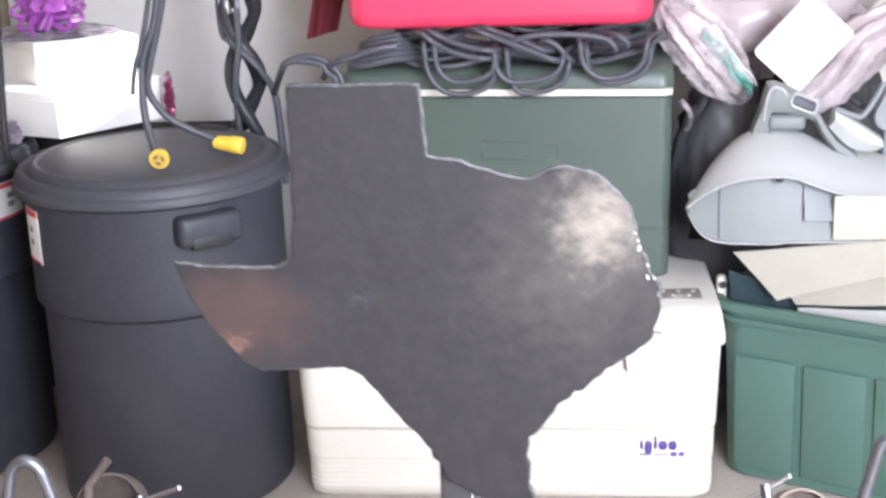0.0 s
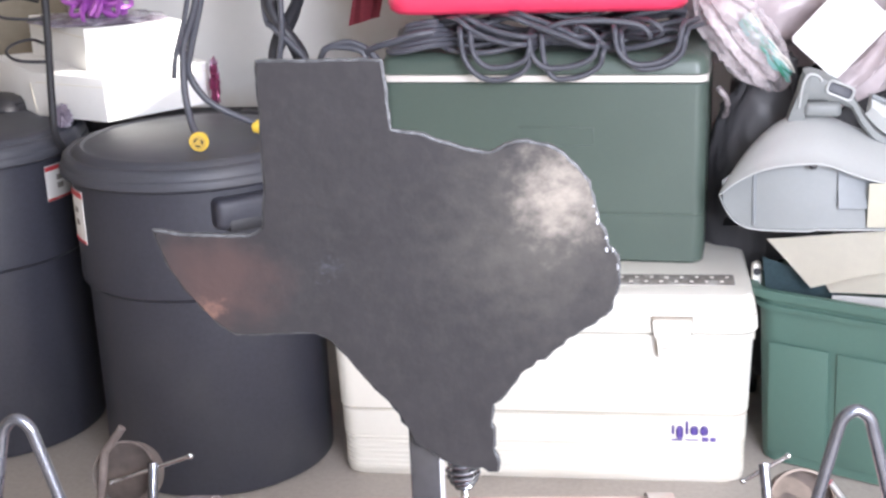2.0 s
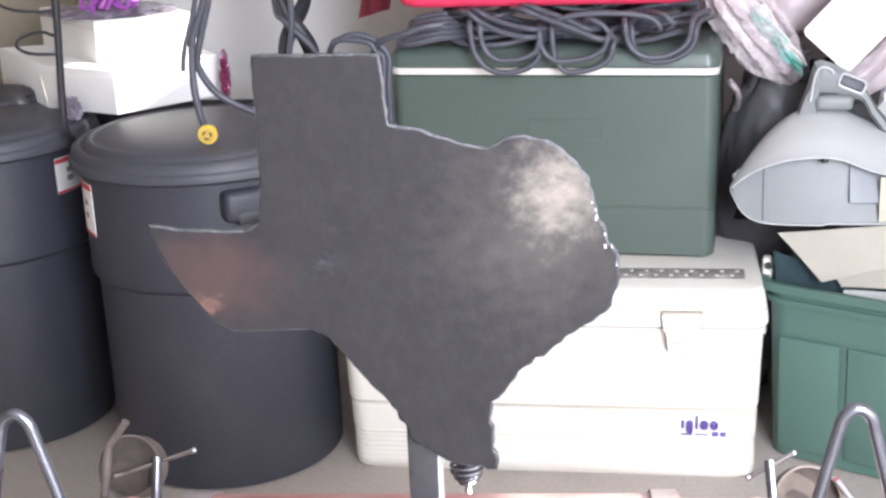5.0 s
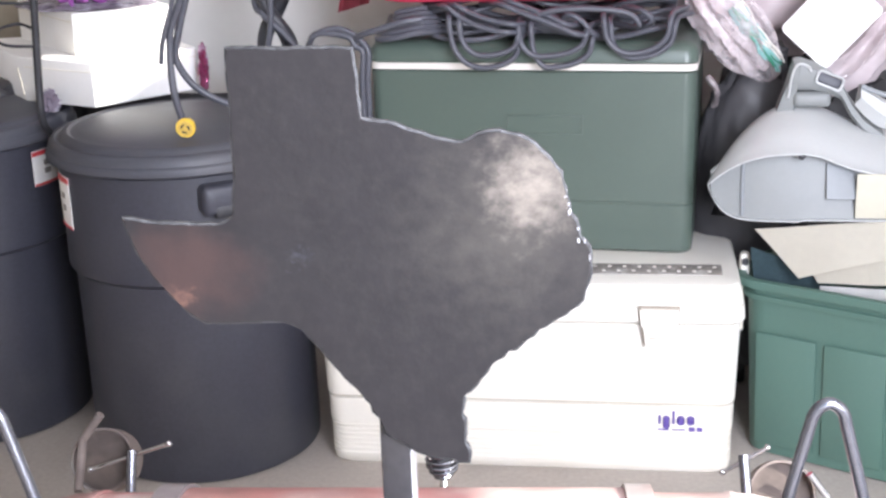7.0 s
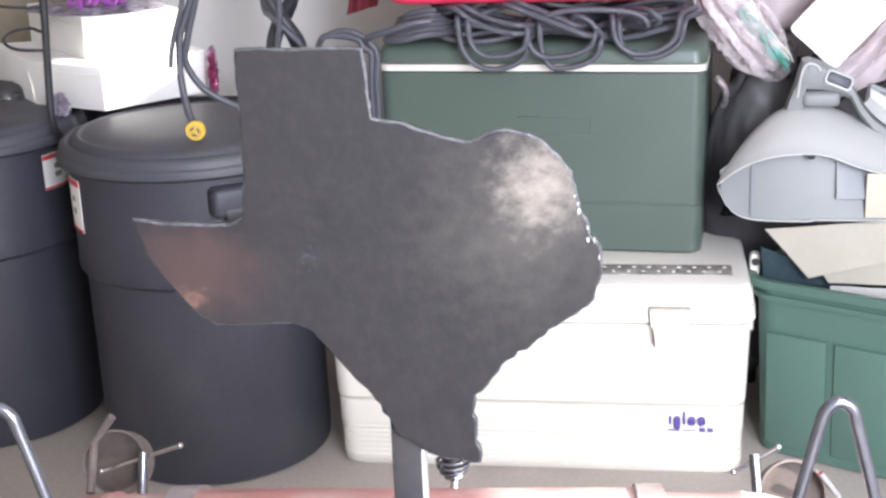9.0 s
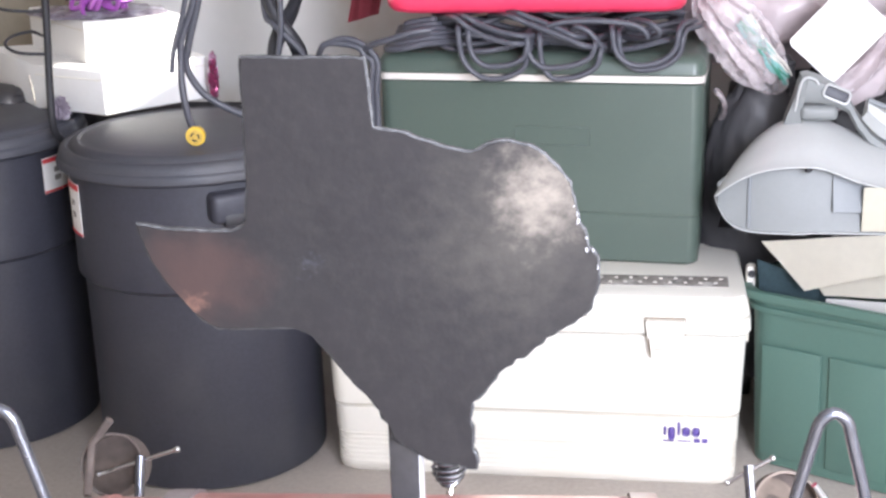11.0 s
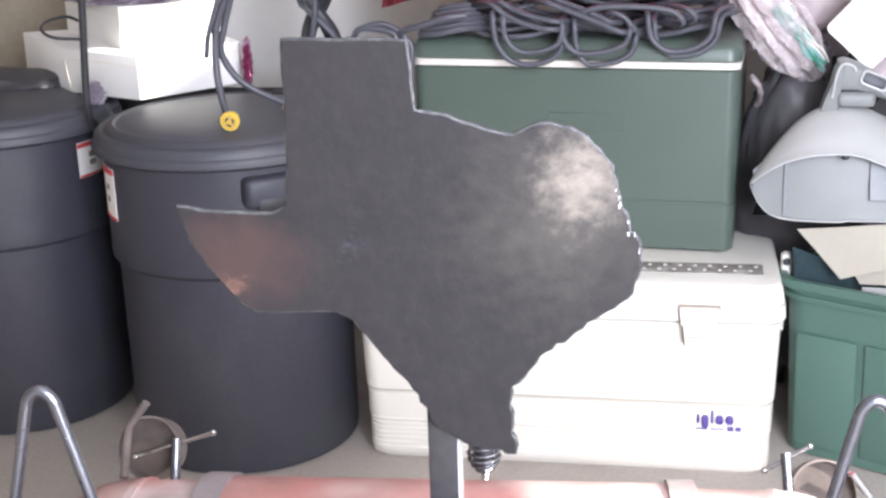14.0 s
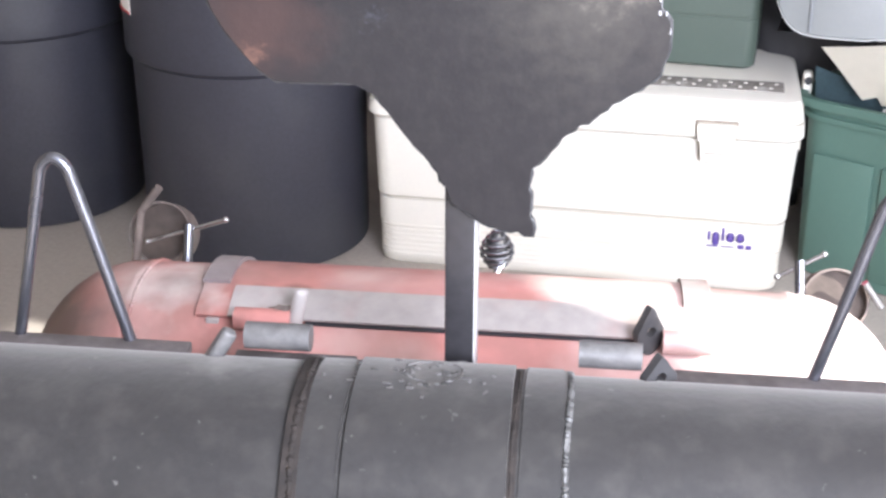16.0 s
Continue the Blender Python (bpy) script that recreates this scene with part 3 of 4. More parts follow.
    for x0, x1, ear in ((-0.250, -0.190, -0.183), (0.198, 0.248, 0.183)):
        part("hinge_tube", tube([(x0, 0.185, 0.652), (x1, 0.185, 0.652)], 0.012, 20, smooth=False), M_REDTANK, red)
        at_left = ear < 0
        if at_left:
            ear_shape = moved(block(-0.008, 0.008, -0.006, 0.006, -0.022, 0.025, 0.006, 3), pose(ear, 0.188, 0.664, 0, 14, 25))
            # Brown lump stands for the shadow left of the ear.
            part("ear_shade_lump", lumpy(ear - 0.016, 0.190, 0.656, 0.016, 0.008, 0.010, 0.4, 3, 3, 5.0), M_RUST, red)
        else:
            ear_shape = moved(gusset(0, 0, 0, 0.016, 0.027, 0.0055, 0.010), pose(ear, 0.190, 0.662, 0, 0, -58))
        # Dark steel at the right again carries soot and backlit shade.
        part("hinge_ear", ear_shape, M_BARE if at_left else M_STEEL, red)
    # rod loops on the ridge
    for c, lean in ((-0.357, 0.0), (0.372, 0.0)):
        pts = [(c - 0.053, 0.016, 0.712), (c - 0.032, 0.017, 0.80), (c - 0.0165, 0.018, 0.868), (c - 0.011, 0.018, 0.886), (c, 0.018, 0.8935),
               (c + 0.011, 0.018, 0.886), (c + 0.0165, 0.018, 0.868), (c + 0.034, 0.017, 0.80), (c + 0.055, 0.016, 0.712)]
        part("rod_loop", tube(pts, 0.0055, 14), M_ROD, s, "bent shiny steel rod loop")
    # post and plate
    post = part("post", block(-0.0080, 0.0180, 0.004, 0.044, 0.690, 1.10, 0.0025), M_POST, s, "dark square steel tube")
    # Pale strip paints the light that falls on the post's right side.
    part("lit_side", block(0.0176, 0.0187, 0.0050, 0.043, 0.700, 1.09, 0.0004), M_LITSIDE, post, "pale strip that stands for the post's lit side")
    bm, line, edge = state_plate()
    plate = part("state_plate", bm, M_PLATE, s, "dark steel plate cut to the outline of Texas, rusty in spots, a glare patch painted on", 12)
    # Paler rim carries the edge highlight in its colour.
    part("cut_edge", edge, M_CUT, plate, "torch-cut edge, paler for the highlight along it")
    rnd = random.Random(9)
    east = [p for p in line if p.x > 0.145 and p.y > 1.03]
    for p in east:
        if rnd.random() < 0.35:
            continue
        # Slag beads, with the east edge's highlight put into their pale colour.
        part("slag_glint_drop", lumpy(p.x - 0.0004, -0.0034, p.y + rnd.uniform(-0.002, 0.002), 0.0011 * rnd.uniform(0.6, 1.7), 0.0012, 0.0022 * rnd.uniform(0.5, 1.7), 0.4, 3, 1, p.x * 50), M_SLAGGLINT, plate)
    # draught stubs with T-handled screws, and the sprung lid grip
    for x, z, tilt in ((-0.436, 0.588, 0), (0.432, 0.540, 0)):
        prof = [(0.0385, -0.03), (0.0415, -0.03), (0.0415, 0.012), (0.0385, 0.012), (0.0385, -0.03)]
        stub = moved(lathe(prof, 40, (False, False)), pose(x, 0.52, z, 62, 0, 0))
        st = part("draught_stub", stub, M_RUST, s, "short rusty pipe stub")
        part("stub_plate", moved(lathe([(0.0386, -0.006), (0.0386, -0.002)], 32), pose(x, 0.52, z, 62, 0, 0)), M_STUBIN, st)
    for a, b, stem, foot in (((-0.344, 0.5, 0.621), (-0.450, 0.5, 0.585), (-0.393, 0.5, 0.606), (-0.392, 0.46, 0.53)),
                             ((0.409, 0.5, 0.614), (0.355, 0.5, 0.580), (0.380, 0.5, 0.598), (0.384, 0.46, 0.53))):
        screw = part("clamp_screw", rod(foot, (stem[0], stem[1], stem[2] + 0.006), 0.0065), M_ROD, s, "steel clamp screw")
        part("t_bar", rod(a, b, 0.0028), M_CHROME, screw, "bright sliding T-bar")
        for e in (a, b):
            part("bar_knob", lumpy(*e, 0.0042, 0.0042, 0.0042, 0.0, 1, 2), M_CHROME, screw)
        part("clamp_yoke", rod((foot[0], 0.42, 0.54), foot, 0.008), M_RUST, screw)
    part("draught_rod", rod((-0.455, 0.5, 0.627), (-0.428, 0.5, 0.662), 0.0055), M_RUST, s)
    part("draught_rod", rod((-0.455, 0.5, 0.627), (-0.45, 0.45, 0.58), 0.0055), M_RUST, s)
    part("draught_rod", rod((0.462, 0.5, 0.578), (0.486, 0.5, 0.545), 0.0045), M_CHROME, s)
    turns, pts = 6.5, []
    for i in range(int(turns * 14) + 1):
        f = i / (turns * 14)
        a, q = 2 * math.pi * turns * f, 0.006 + 0.014 * math.sin(math.pi * f)
        pts.append((0.005 + q * math.cos(a), 0.50 + q * math.sin(a), 0.572 + 0.05 * f))
    grip = part("grip_stem", rod((0.006, 0.46, 0.52), (0.006, 0.50, 0.574), 0.005), M_CHROME, s)
    part("coil_grip", tube(pts, 0.0026, 8, smooth=False), M_ROD, grip, "blackened coil-spring grip")
    part("grip_core", lathe([(0.004, 0), (0.012, 0.012), (0.0135, 0.025), (0.012, 0.04), (0.004, 0.05)], 20), M_BLACK, grip).matrix_basis = pose(0.005, 0.5, 0.572)
    part("grip_arm", rod((0.006, 0.40, 0.52), (0.006, 0.47, 0.525), 0.006), M_STEEL, s)
    # the stand below
    for x in (-0.33, 0.30):
        for y in (-0.16, 0.36):
            part("leg", block(x - 0.015, x + 0.015, y - 0.015, y + 0.015, 0, 0.50, 0.002), M_STEEL, s)
        part("cradle", block(x - 0.015, x + 0.015, -0.175, 0.375, 0.36, 0.39, 0.002), M_STEEL, s)
        part("cradle_post", block(x - 0.015, x + 0.015, ay - 0.015, ay + 0.015, 0.39, 0.522, 0.002), M_STEEL, s)
    return s


smoker()


# ---- bins and cans ----
def trash_can(x, y, turn, label):
    c = thing("trash_can", label, "trash can", pose(x, y, 0, 0, 0, turn), "lidded trash cans")
    prof = [(0.246, 0.0), (0.256, 0.006), (0.257, 0.03), (0.256, 0.20), (0.2575, 0.420), (0.258, 0.430), (0.2705, 0.440), (0.2715, 0.452), (0.2705, 0.47),
            (0.270, 0.58), (0.271, 0.655), (0.276, 0.66), (0.276, 0.685), (0.268, 0.69)]
    tall = 1.050
    part("body", lathe([(q, z * tall) for q, z in prof], 96), M_CAN, c)
    prof = [(0.272, 0.668), (0.287, 0.662), (0.2925, 0.665), (0.293, 0.676), (0.290, 0.682), (0.288, 0.683), (0.287, 0.690), (0.284, 0.698), (0.278, 0.7035), (0.272, 0.704), (0.269, 0.7005),
            (0.264, 0.7005), (0.260, 0.707), (0.252, 0.7135), (0.244, 0.7145), (0.239, 0.711), (0.236, 0.7105), (0.225, 0.7145), (0.15, 0.7245), (0.05, 0.728)]
    lid = part("lid", lathe([(q, z * tall) for q, z in prof], 96), M_CANLID, c, "grey plastic lid with a ringed rim")
    for a in (72,):
        ca, sa = math.cos(radians(a)), math.sin(radians(a))
        # Black block stands for the shaded recess of the lid's grip slot.
        part("lid_slot_shade", moved(block(-0.040, 0.040, -0.010, 0.010, 0, 0.016, 0.006), pose(0.238 * ca, 0.238 * sa, 0.742, 0, 0, a - 90)), M_BLACK, lid)
    for a in (-52, 128):
        m = pose(0, 0, 0, 0, 0, a)
        part("handle", moved(block(0.250, 0.302, -0.068, 0.068, 0.612, 0.676, 0.014, 3), m), M_CAN, c)
        # Solid black block in place of the shaded hollow under the handle.
        part("hand_hole_shade", moved(block(0.268, 0.3035, -0.045, 0.045, 0.606, 0.634, 0.006), m), M_BLACK, c)
    return c


def wrap_label(parent, r, a0, a1, z0, z1, red_to):
    def strip(b0, b1, q0, q1, rad):
        n = 8
        rings = []
        for i in range(n + 1):
            a = radians(b0 + (b1 - b0) * i / n)
            rings.append([(k * math.cos(a), k * math.sin(a), z) for k, z in ((rad, q0), (rad + 0.0012, q0), (rad + 0.0012, q1), (rad, q1))])
        return loft(rings)
    lab = part("paper_label", strip(a0, a1, z0, z1, r + 0.001), M_PAPER, parent, "torn white paper label with red print")
    part("red_header", strip(a0, a1, z1 - red_to, z1 - 0.002, r + 0.0024), M_REDPRINT, lab)
    part("red_footer", strip(a0, a1, z0 + 0.001, z0 + 0.006, r + 0.0024), M_REDPRINT, lab)
    for f in (0.38, 0.62):
        zc = z0 + (z1 - z0) * f
        part("printed_mark", strip(a0 + (a1 - a0) * 0.38, a0 + (a1 - a0) * 0.62, zc - 0.006, zc + 0.006, r + 0.0024), M_GREYSTRIP, lab)


can = trash_can(-0.778, 2.117, 0, "dark grey plastic trash can with its lid on, on the concrete")
wrap_label(can, 0.2705, 210, 226, 0.558, 0.672, 0.014)
can_behind = trash_can(-1.395, 2.24, 95, "dark grey lidded plastic trash can with white boxes on top")
wrap_label(can_behind, 0.270, -118, -99, 0.592, 0.674, 0.012)


def band(hx, hy, r, z0, z1, d):
    """A thin belt round a rounded box."""
    return loft([round_rect(hx + k, hy + k, r, z) for z, k in ((z0, d - 0.002), (z0, d), (z1, d), (z1, d - 0.002))])


def white_cooler():
    c = thing("cooler", "large white plastic cooler, yellowed and scuffed, on the concrete", "cooler", pose(-0.027, 2.205, 0, 0, 0, 0.8))
    hx, hy = 0.440, 0.205
    prof = [(0.0, -0.014, -0.014), (0.006, -0.005, -0.008), (0.016, -0.004, -0.006)]
    for i in range(6):
        z = 0.020 + i * 0.0115
        prof += [(z, -0.003, -0.004), (z + 0.007, -0.003, -0.004), (z + 0.0085, -0.0055, -0.0065), (z + 0.0105, -0.0055, -0.0065)]
    prof += [(0.090, -0.002, -0.003), (0.0955, -0.001, -0.002), (0.0965, -0.004, -0.005), (0.1000, -0.004, -0.005), (0.102, -0.001, -0.002),
             (0.158, 0.0, -0.001), (0.1605, -0.008, -0.009), (0.1650, -0.008, -0.009), (0.167, 0.002, 0.001), (0.26, 0.005, 0.004), (0.346, 0.008, 0.008), (0.350, 0.000, 0.000)]
    part("body", loft([round_rect(hx + dx, hy + dy, 0.04, z) for z, dx, dy in prof]), M_WHITE, c)
    part("seam_line", band(hx, hy, 0.04, 0.1612, 0.1645, -0.0060), M_TAG, c, "darker line in the moulded seam")
    # Darker belt paints the shadow below the lid's overhang.
    part("lid_gap", band(hx, hy, 0.04, 0.3490, 0.3525, 0.0050), M_TAG, c, "shadow line painted under the lid")
    prof = [(0.352, 0.002, 0.002), (0.353, 0.012, 0.016), (0.358, 0.016, 0.020), (0.385, 0.014, 0.018), (0.3875, 0.010, 0.013), (0.3895, 0.010, 0.013), (0.391, 0.0125, 0.016), (0.420, 0.007, 0.009), (0.431, 0.001, 0.003), (0.435, -0.012, -0.010)]
    lid = part("lid", loft([round_rect(hx + dx, hy + dy, 0.04, z) for z, dx, dy in prof]), M_WHITE, c)
    part("lid_crease", band(hx, hy, 0.04, 0.3878, 0.3893, 0.0136), M_TAG, lid)
    part("grip_strip", block(-0.36, 0.410, -0.150, -0.085, 0.4345, 0.4365, 0.001), M_GREYSTRIP, lid, "dirty grey ribbed strip in the lid")
    for i in range(24):
        for k in range(2):
            x = -0.345 + i * 0.0315 + k * 0.012
            part("strip_stud", block(x, x + 0.008, -0.135 + k * 0.028, -0.129 + k * 0.028, 0.436, 0.4385, 0.0008), M_STRIPE, lid)

    def wedge(grow, y0, y1):
        rows = [(0.309 - grow, 0.026 + grow), (0.315, 0.028 + grow), (0.350, 0.032 + grow), (0.353, 0.037 + grow), (0.384, 0.040 + grow), (0.388 + grow, 0.038 + grow)]
        return loft([[(0.279 - w, y0, z), (0.279 + w, y0, z), (0.279 + w, y1, z), (0.279 - w, y1, z)] for z, w in rows])
    # Darker wedge and slot paint the shadow round the latch and its tongue.
    part("latch_shadow", wedge(0.0032, -0.228, -0.205), M_LATCHSHADE, c)
    latch = part("latch", wedge(0.0, -0.240, -0.215), M_WHITE, c, "white plastic latch")
    part("latch_tongue", block(0.258, 0.300, -0.2445, -0.236, 0.311, 0.325, 0.002), M_WHITE, latch)
    part("latch_slot", block(0.257, 0.301, -0.2412, -0.238, 0.3258, 0.3280, 0.0005), M_LATCHSHADE, latch)
    # the printed mark, as plain shapes
    x = 0.281
    for w, z0, h in ((0.0055, 0.118, 0.020), (0.014, 0.109, 0.028), (0.0055, 0.118, 0.030), (0.016, 0.118, 0.019), (0.016, 0.118, 0.019)):
        part("printed_mark", block(x, x + w, -0.2062, -0.203, z0, z0 + h, min(w, h) * 0.42, 3), M_LOGO, c)
        x += w + 0.0048
    for x0, x1, z0, z1 in ((0.280, 0.304, 0.1035, 0.1065), (0.310, 0.338, 0.1040, 0.1060), (0.345, 0.358, 0.1020, 0.1110), (0.362, 0.374, 0.1020, 0.1110)):
        part("printed_mark", block(x0, x1, -0.2062, -0.203, z0, z1, 0.0008), M_LOGO, c)
    for sx in (-1, 1):
        h = part("handle_bracket", block(sx * 0.464 - 0.011, sx * 0.464 + 0.011, -0.04, -0.01, 0.395, 0.447, 0.009), M_WHITE, c)
        part("handle_pin", moved(lathe([(0.008, -0.004), (0.008, 0.004)], 20), pose(sx * 0.464, -0.040, 0.429, 90, 0, 0)), M_BLACK, h)
        part("handle_strap", block(sx * 0.460 - 0.004, sx * 0.460 + 0.004, -0.037, -0.015, 0.27, 0.40, 0.002), M_BEIGE, h)
    return c


white_cooler()


def green_cooler():
    c = thing("cooler", "green cooler with a white lid stripe, on the white cooler", "cooler", pose(0.324, 2.192, 0.4365, 0, 0, -4) @ pose(-0.353, 0.196, 0))
    hx, hy = 0.353, 0.196
    prof = [(0.0, -0.010, -0.010), (0.006, -0.003, -0.003), (0.108, 0.0, 0.0), (0.110, -0.0018, -0.0018), (0.113, -0.0018, -0.0018), (0.115, 0, 0), (0.398, 0.001, 0.001), (0.402, -0.004, -0.004)]
    body = part("body", loft([round_rect(hx + dx, hy + dy, 0.026, z) for z, dx, dy in prof]), M_GREEN, c)
    part("stripe", loft([round_rect(hx + d, hy + d, 0.026, z) for z, d in ((0.402, -0.002), (0.403, 0.003), (0.417, 0.003), (0.418, -0.002))]), M_STRIPE, c, "white stripe under the lid")
    part("lid", loft([round_rect(hx + d, hy + d, 0.028, z) for z, d in ((0.418, 0.0), (0.420, 0.004), (0.444, 0.003), (0.458, -0.006), (0.464, -0.022))]), M_GREEN, c)
    for x0, x1, z0, z1 in ((-0.05, 0.115, 0.262, 0.2645), (-0.05, 0.115, 0.302, 0.3045), (-0.05, -0.0475, 0.2645, 0.302), (0.1125, 0.115, 0.2645, 0.302)):
        part("embossed_frame", block(x0, x1, -0.1985, -0.195, z0, z1, 0.0006), M_GREEN, body)
    return c


green_cooler()


# ---- on the green cooler ----
def cable_pile():
    p = thing("cable_pile", "heap of dark grey rubber cable in loops on the green cooler", "cable", pose(0, 2.30, 0.901))
    rnd = random.Random(21)
    r, lip = 0.0062, -0.135
    # loops that hang over the front: middle, half width left and right, top left, top right, bottom
    for xc, wl, wr, zl, zr, low, y in ((-0.121, 0.069, 0.078, 0.053, 0.006, -0.047, lip), (-0.118, 0.049, 0.075, 0.050, 0.022, -0.019, lip - 0.012),
                                       (0.003, 0.046, 0.095, 0.038, 0.026, -0.022, lip - 0.010), (0.018, 0.036, 0.092, 0.040, 0.010, -0.047, lip),
                                       (0.190, 0.056, 0.080, 0.054, 0.052, -0.017, lip - 0.010), (0.197, 0.050, 0.082, 0.040, 0.040, -0.028, lip + 0.001)):
        pts = [(xc - wl + 0.012, -0.04, zl + 0.012), (xc - wl - 0.002, y + 0.028, zl + 0.010)]
        for i in range(9):
            a = math.pi * i / 8
            w, top = (wl, zl) if i < 4 else (wr, zr)
            pts.append((xc - w * math.cos(a), y, low + (top - low) * (1 - math.sin(a) ** 0.8)))
        pts += [(xc + wr + 0.008, y + 0.03, zr + 0.012), (xc + wr + 0.035, -0.04, zr + 0.010)]
        part("cable", tube(pts, r, 10, 6), M_CORD, p)
    # strands that slant across the loops, and the arch between them
    for x0, z0, x1, z1, bow, y in ((-0.200, 0.082, -0.060, 0.031, -0.012, lip - 0.022), (-0.182, 0.084, -0.052, 0.046, -0.006, lip - 0.014),
                                   (-0.085, 0.086, 0.082, 0.026, 0.002, lip - 0.026), (-0.070, 0.090, 0.060, 0.044, 0.004, lip - 0.012)):
        pts = [(x0 - 0.05, -0.03, z0 - 0.014)] + [(x0 + (x1 - x0) * f, y + 0.03 * (1 - f) ** 2, z0 + (z1 - z0) * f + bow * math.sin(math.pi * f)) for f in (0, 0.25, 0.5, 0.75, 1)]
        pts.append((x1 + 0.03, y + 0.05, z1 - 0.004))
        part("cable", tube(pts, r, 10, 6), M_CORD, p)
    part("cable", tube([(-0.03, -0.08, 0.045), (-0.012, lip - 0.004, 0.060), (0.037, lip - 0.016, 0.075), (0.122, lip - 0.016, 0.076), (0.184, lip - 0.014, 0.066), (0.206, lip - 0.012, 0.044), (0.192, lip + 0.02, 0.034), (0.15, -0.05, 0.03)], r, 10), M_CORD, p)
    part("cable", tube([(0.17, -0.08, 0.070), (0.208, lip + 0.004, 0.070), (0.231, lip, 0.052), (0.220, lip + 0.02, 0.038), (0.20, -0.06, 0.02)], r, 10), M_CORD, p)
    part("cable", tube([(0.04, -0.09, 0.03), (0.055, lip + 0.006, 0.062), (0.085, lip, 0.052), (0.112, lip + 0.006, 0.022), (0.13, -0.08, 0.012)], r, 10), M_CORD, p)
    # the heap behind
    for k in range(16):
        z, y = 0.008 + 0.013 * (k % 6), -0.085 + 0.017 * k
        ph = rnd.uniform(0, 6.28)
        pts = []
        for i in range(13):
            x = -0.27 + 0.55 * i / 12
            pts.append((x, y + 0.022 * math.sin(x * 18 + ph) + (0.04 if i in (0, 12) else 0), max(0.008, z + 0.014 * math.sin(x * 23 + 2 * ph) + 0.006)))
        part("cable", tube(pts, r, 8, 5), M_CORD, p)
    # the dark end of the heap, and the cable that humps over and drops behind the cooler's end
    for k in range(6):
        z = 0.012 + 0.009 * k
        pts = [(-0.20 - 0.01 * k, -0.06, z + 0.010), (-0.26, -0.105 + 0.008 * k, z + 0.012), (-0.315, -0.110 + 0.010 * k, z + 0.002), (-0.355 + 0.010 * k, -0.085 + 0.01 * k, 0.75 * z), (-0.345, -0.02 + 0.01 * k, 0.6 * z + 0.004), (-0.28, 0.03, 0.5 * z + 0.006)]
        part("cable", tube(pts, r + 0.001, 8, 6), M_CORD, p)
    part("cable", tube([(-0.25, -0.125, 0.056), (-0.289, -0.135, 0.052), (-0.34, -0.13, 0.036), (-0.391, -0.11, 0.018), (-0.42, -0.06, -0.02)], r + 0.001, 10), M_CORD, p)
    for dx, dz in ((0.0, 0.0), (-0.012, -0.012)):
        pts = [(-0.540, -0.02, -0.06), (-0.503, -0.09, 0.006), (-0.484, -0.1, 0.023), (-0.446, -0.1, 0.034 + dz), (-0.414, -0.1, 0.026 + dz), (-0.390 + dx, -0.1, 0.008 + dz), (-0.374 + dx, -0.1, -0.018), (-0.378 + dx, -0.098, -0.072), (-0.380 + dx, -0.09, -0.14), (-0.384 + dx, -0.07, -0.40)]
        part("cable", tube(pts, r + 0.0008, 10, 8), M_CORD, p)
    return p


cable_pile()


def red_case():
    c = thing("tool_case", "bright red plastic case lying on the cable heap", "case", pose(-0.035, 2.37, 0.985))
    prof = [(0.0, -0.03), (0.004, -0.012), (0.014, -0.003), (0.03, 0.0), (0.095, 0.003), (0.097, 0.006), (0.106, 0.006), (0.108, 0.003), (0.19, -0.002), (0.20, -0.02)]
    part("shell", loft([round_rect(0.322 + d, 0.17 + d, 0.05, z) for z, d in prof]), M_RED, c)
    part("catch", block(0.322, 0.40, -0.10, -0.02, 0.055, 0.12, 0.008), M_RED, c)
    part("catch", block(-0.06, 0.06, -0.186, -0.170, 0.08, 0.13, 0.005), M_RED, c)
    return c


red_case()


def hanging_cloth():
    bm = bmesh.new()
    cols, rows = 10, 16
    grid = []
    for j in range(rows):
        f = j / (rows - 1)
        grid.append([bm.verts.new((-0.488 + 0.076 * i / (cols - 1) + 0.060 * f, 2.42 + 0.008 * math.sin(i * 1.3 + f * 3), 0.937 + 0.30 * f + 0.024 * (i / cols) * (1 - f))) for i in range(cols)])
    for j in range(rows - 1):
        for i in range(cols - 1):
            bm.faces.new((grid[j][i], grid[j][i + 1], grid[j + 1][i + 1], grid[j + 1][i]))
    bmesh.ops.solidify(bm, geom=bm.faces[:], thickness=0.003)
    tagged(link("cloth_strip", bm, M_MAROON), "dark red cloth strip hanging beside the red case", "cloth")


hanging_cloth()


# ---- hanging cords and the cans' tops ----
def drop_cords():
    c = thing("extension_cord", "dark rubber cords with yellow plugs hanging over the can lid", "cord", Matrix.Translation((0.23, -0.69, 1.38)) @ Matrix.Scale(0.957, 4) @ Matrix.Translation((-0.23, 0.69, -1.38)))
    a = [(-0.715, 2.10, 1.32), (-0.722, 2.10, 1.18), (-0.742, 2.10, 1.04), (-0.775, 2.098, 0.955), (-0.782, 2.095, 0.90), (-0.780, 2.088, 0.84), (-0.768, 2.075, 0.79), (-0.752, 2.06, 0.758)]
    b = [(-0.70, 2.12, 1.32), (-0.712, 2.12, 1.16), (-0.738, 2.12, 1.04), (-0.768, 2.118, 0.94), (-0.778, 2.12, 0.885), (-0.752, 2.128, 0.832), (-0.715, 2.14, 0.80), (-0.672, 2.148, 0.778), (-0.648, 2.15, 0.768)]
    part("cord", tube(a, 0.0078, 12), M_CORD, c)
    part("cord", tube(b, 0.0078, 12), M_CORD, c)
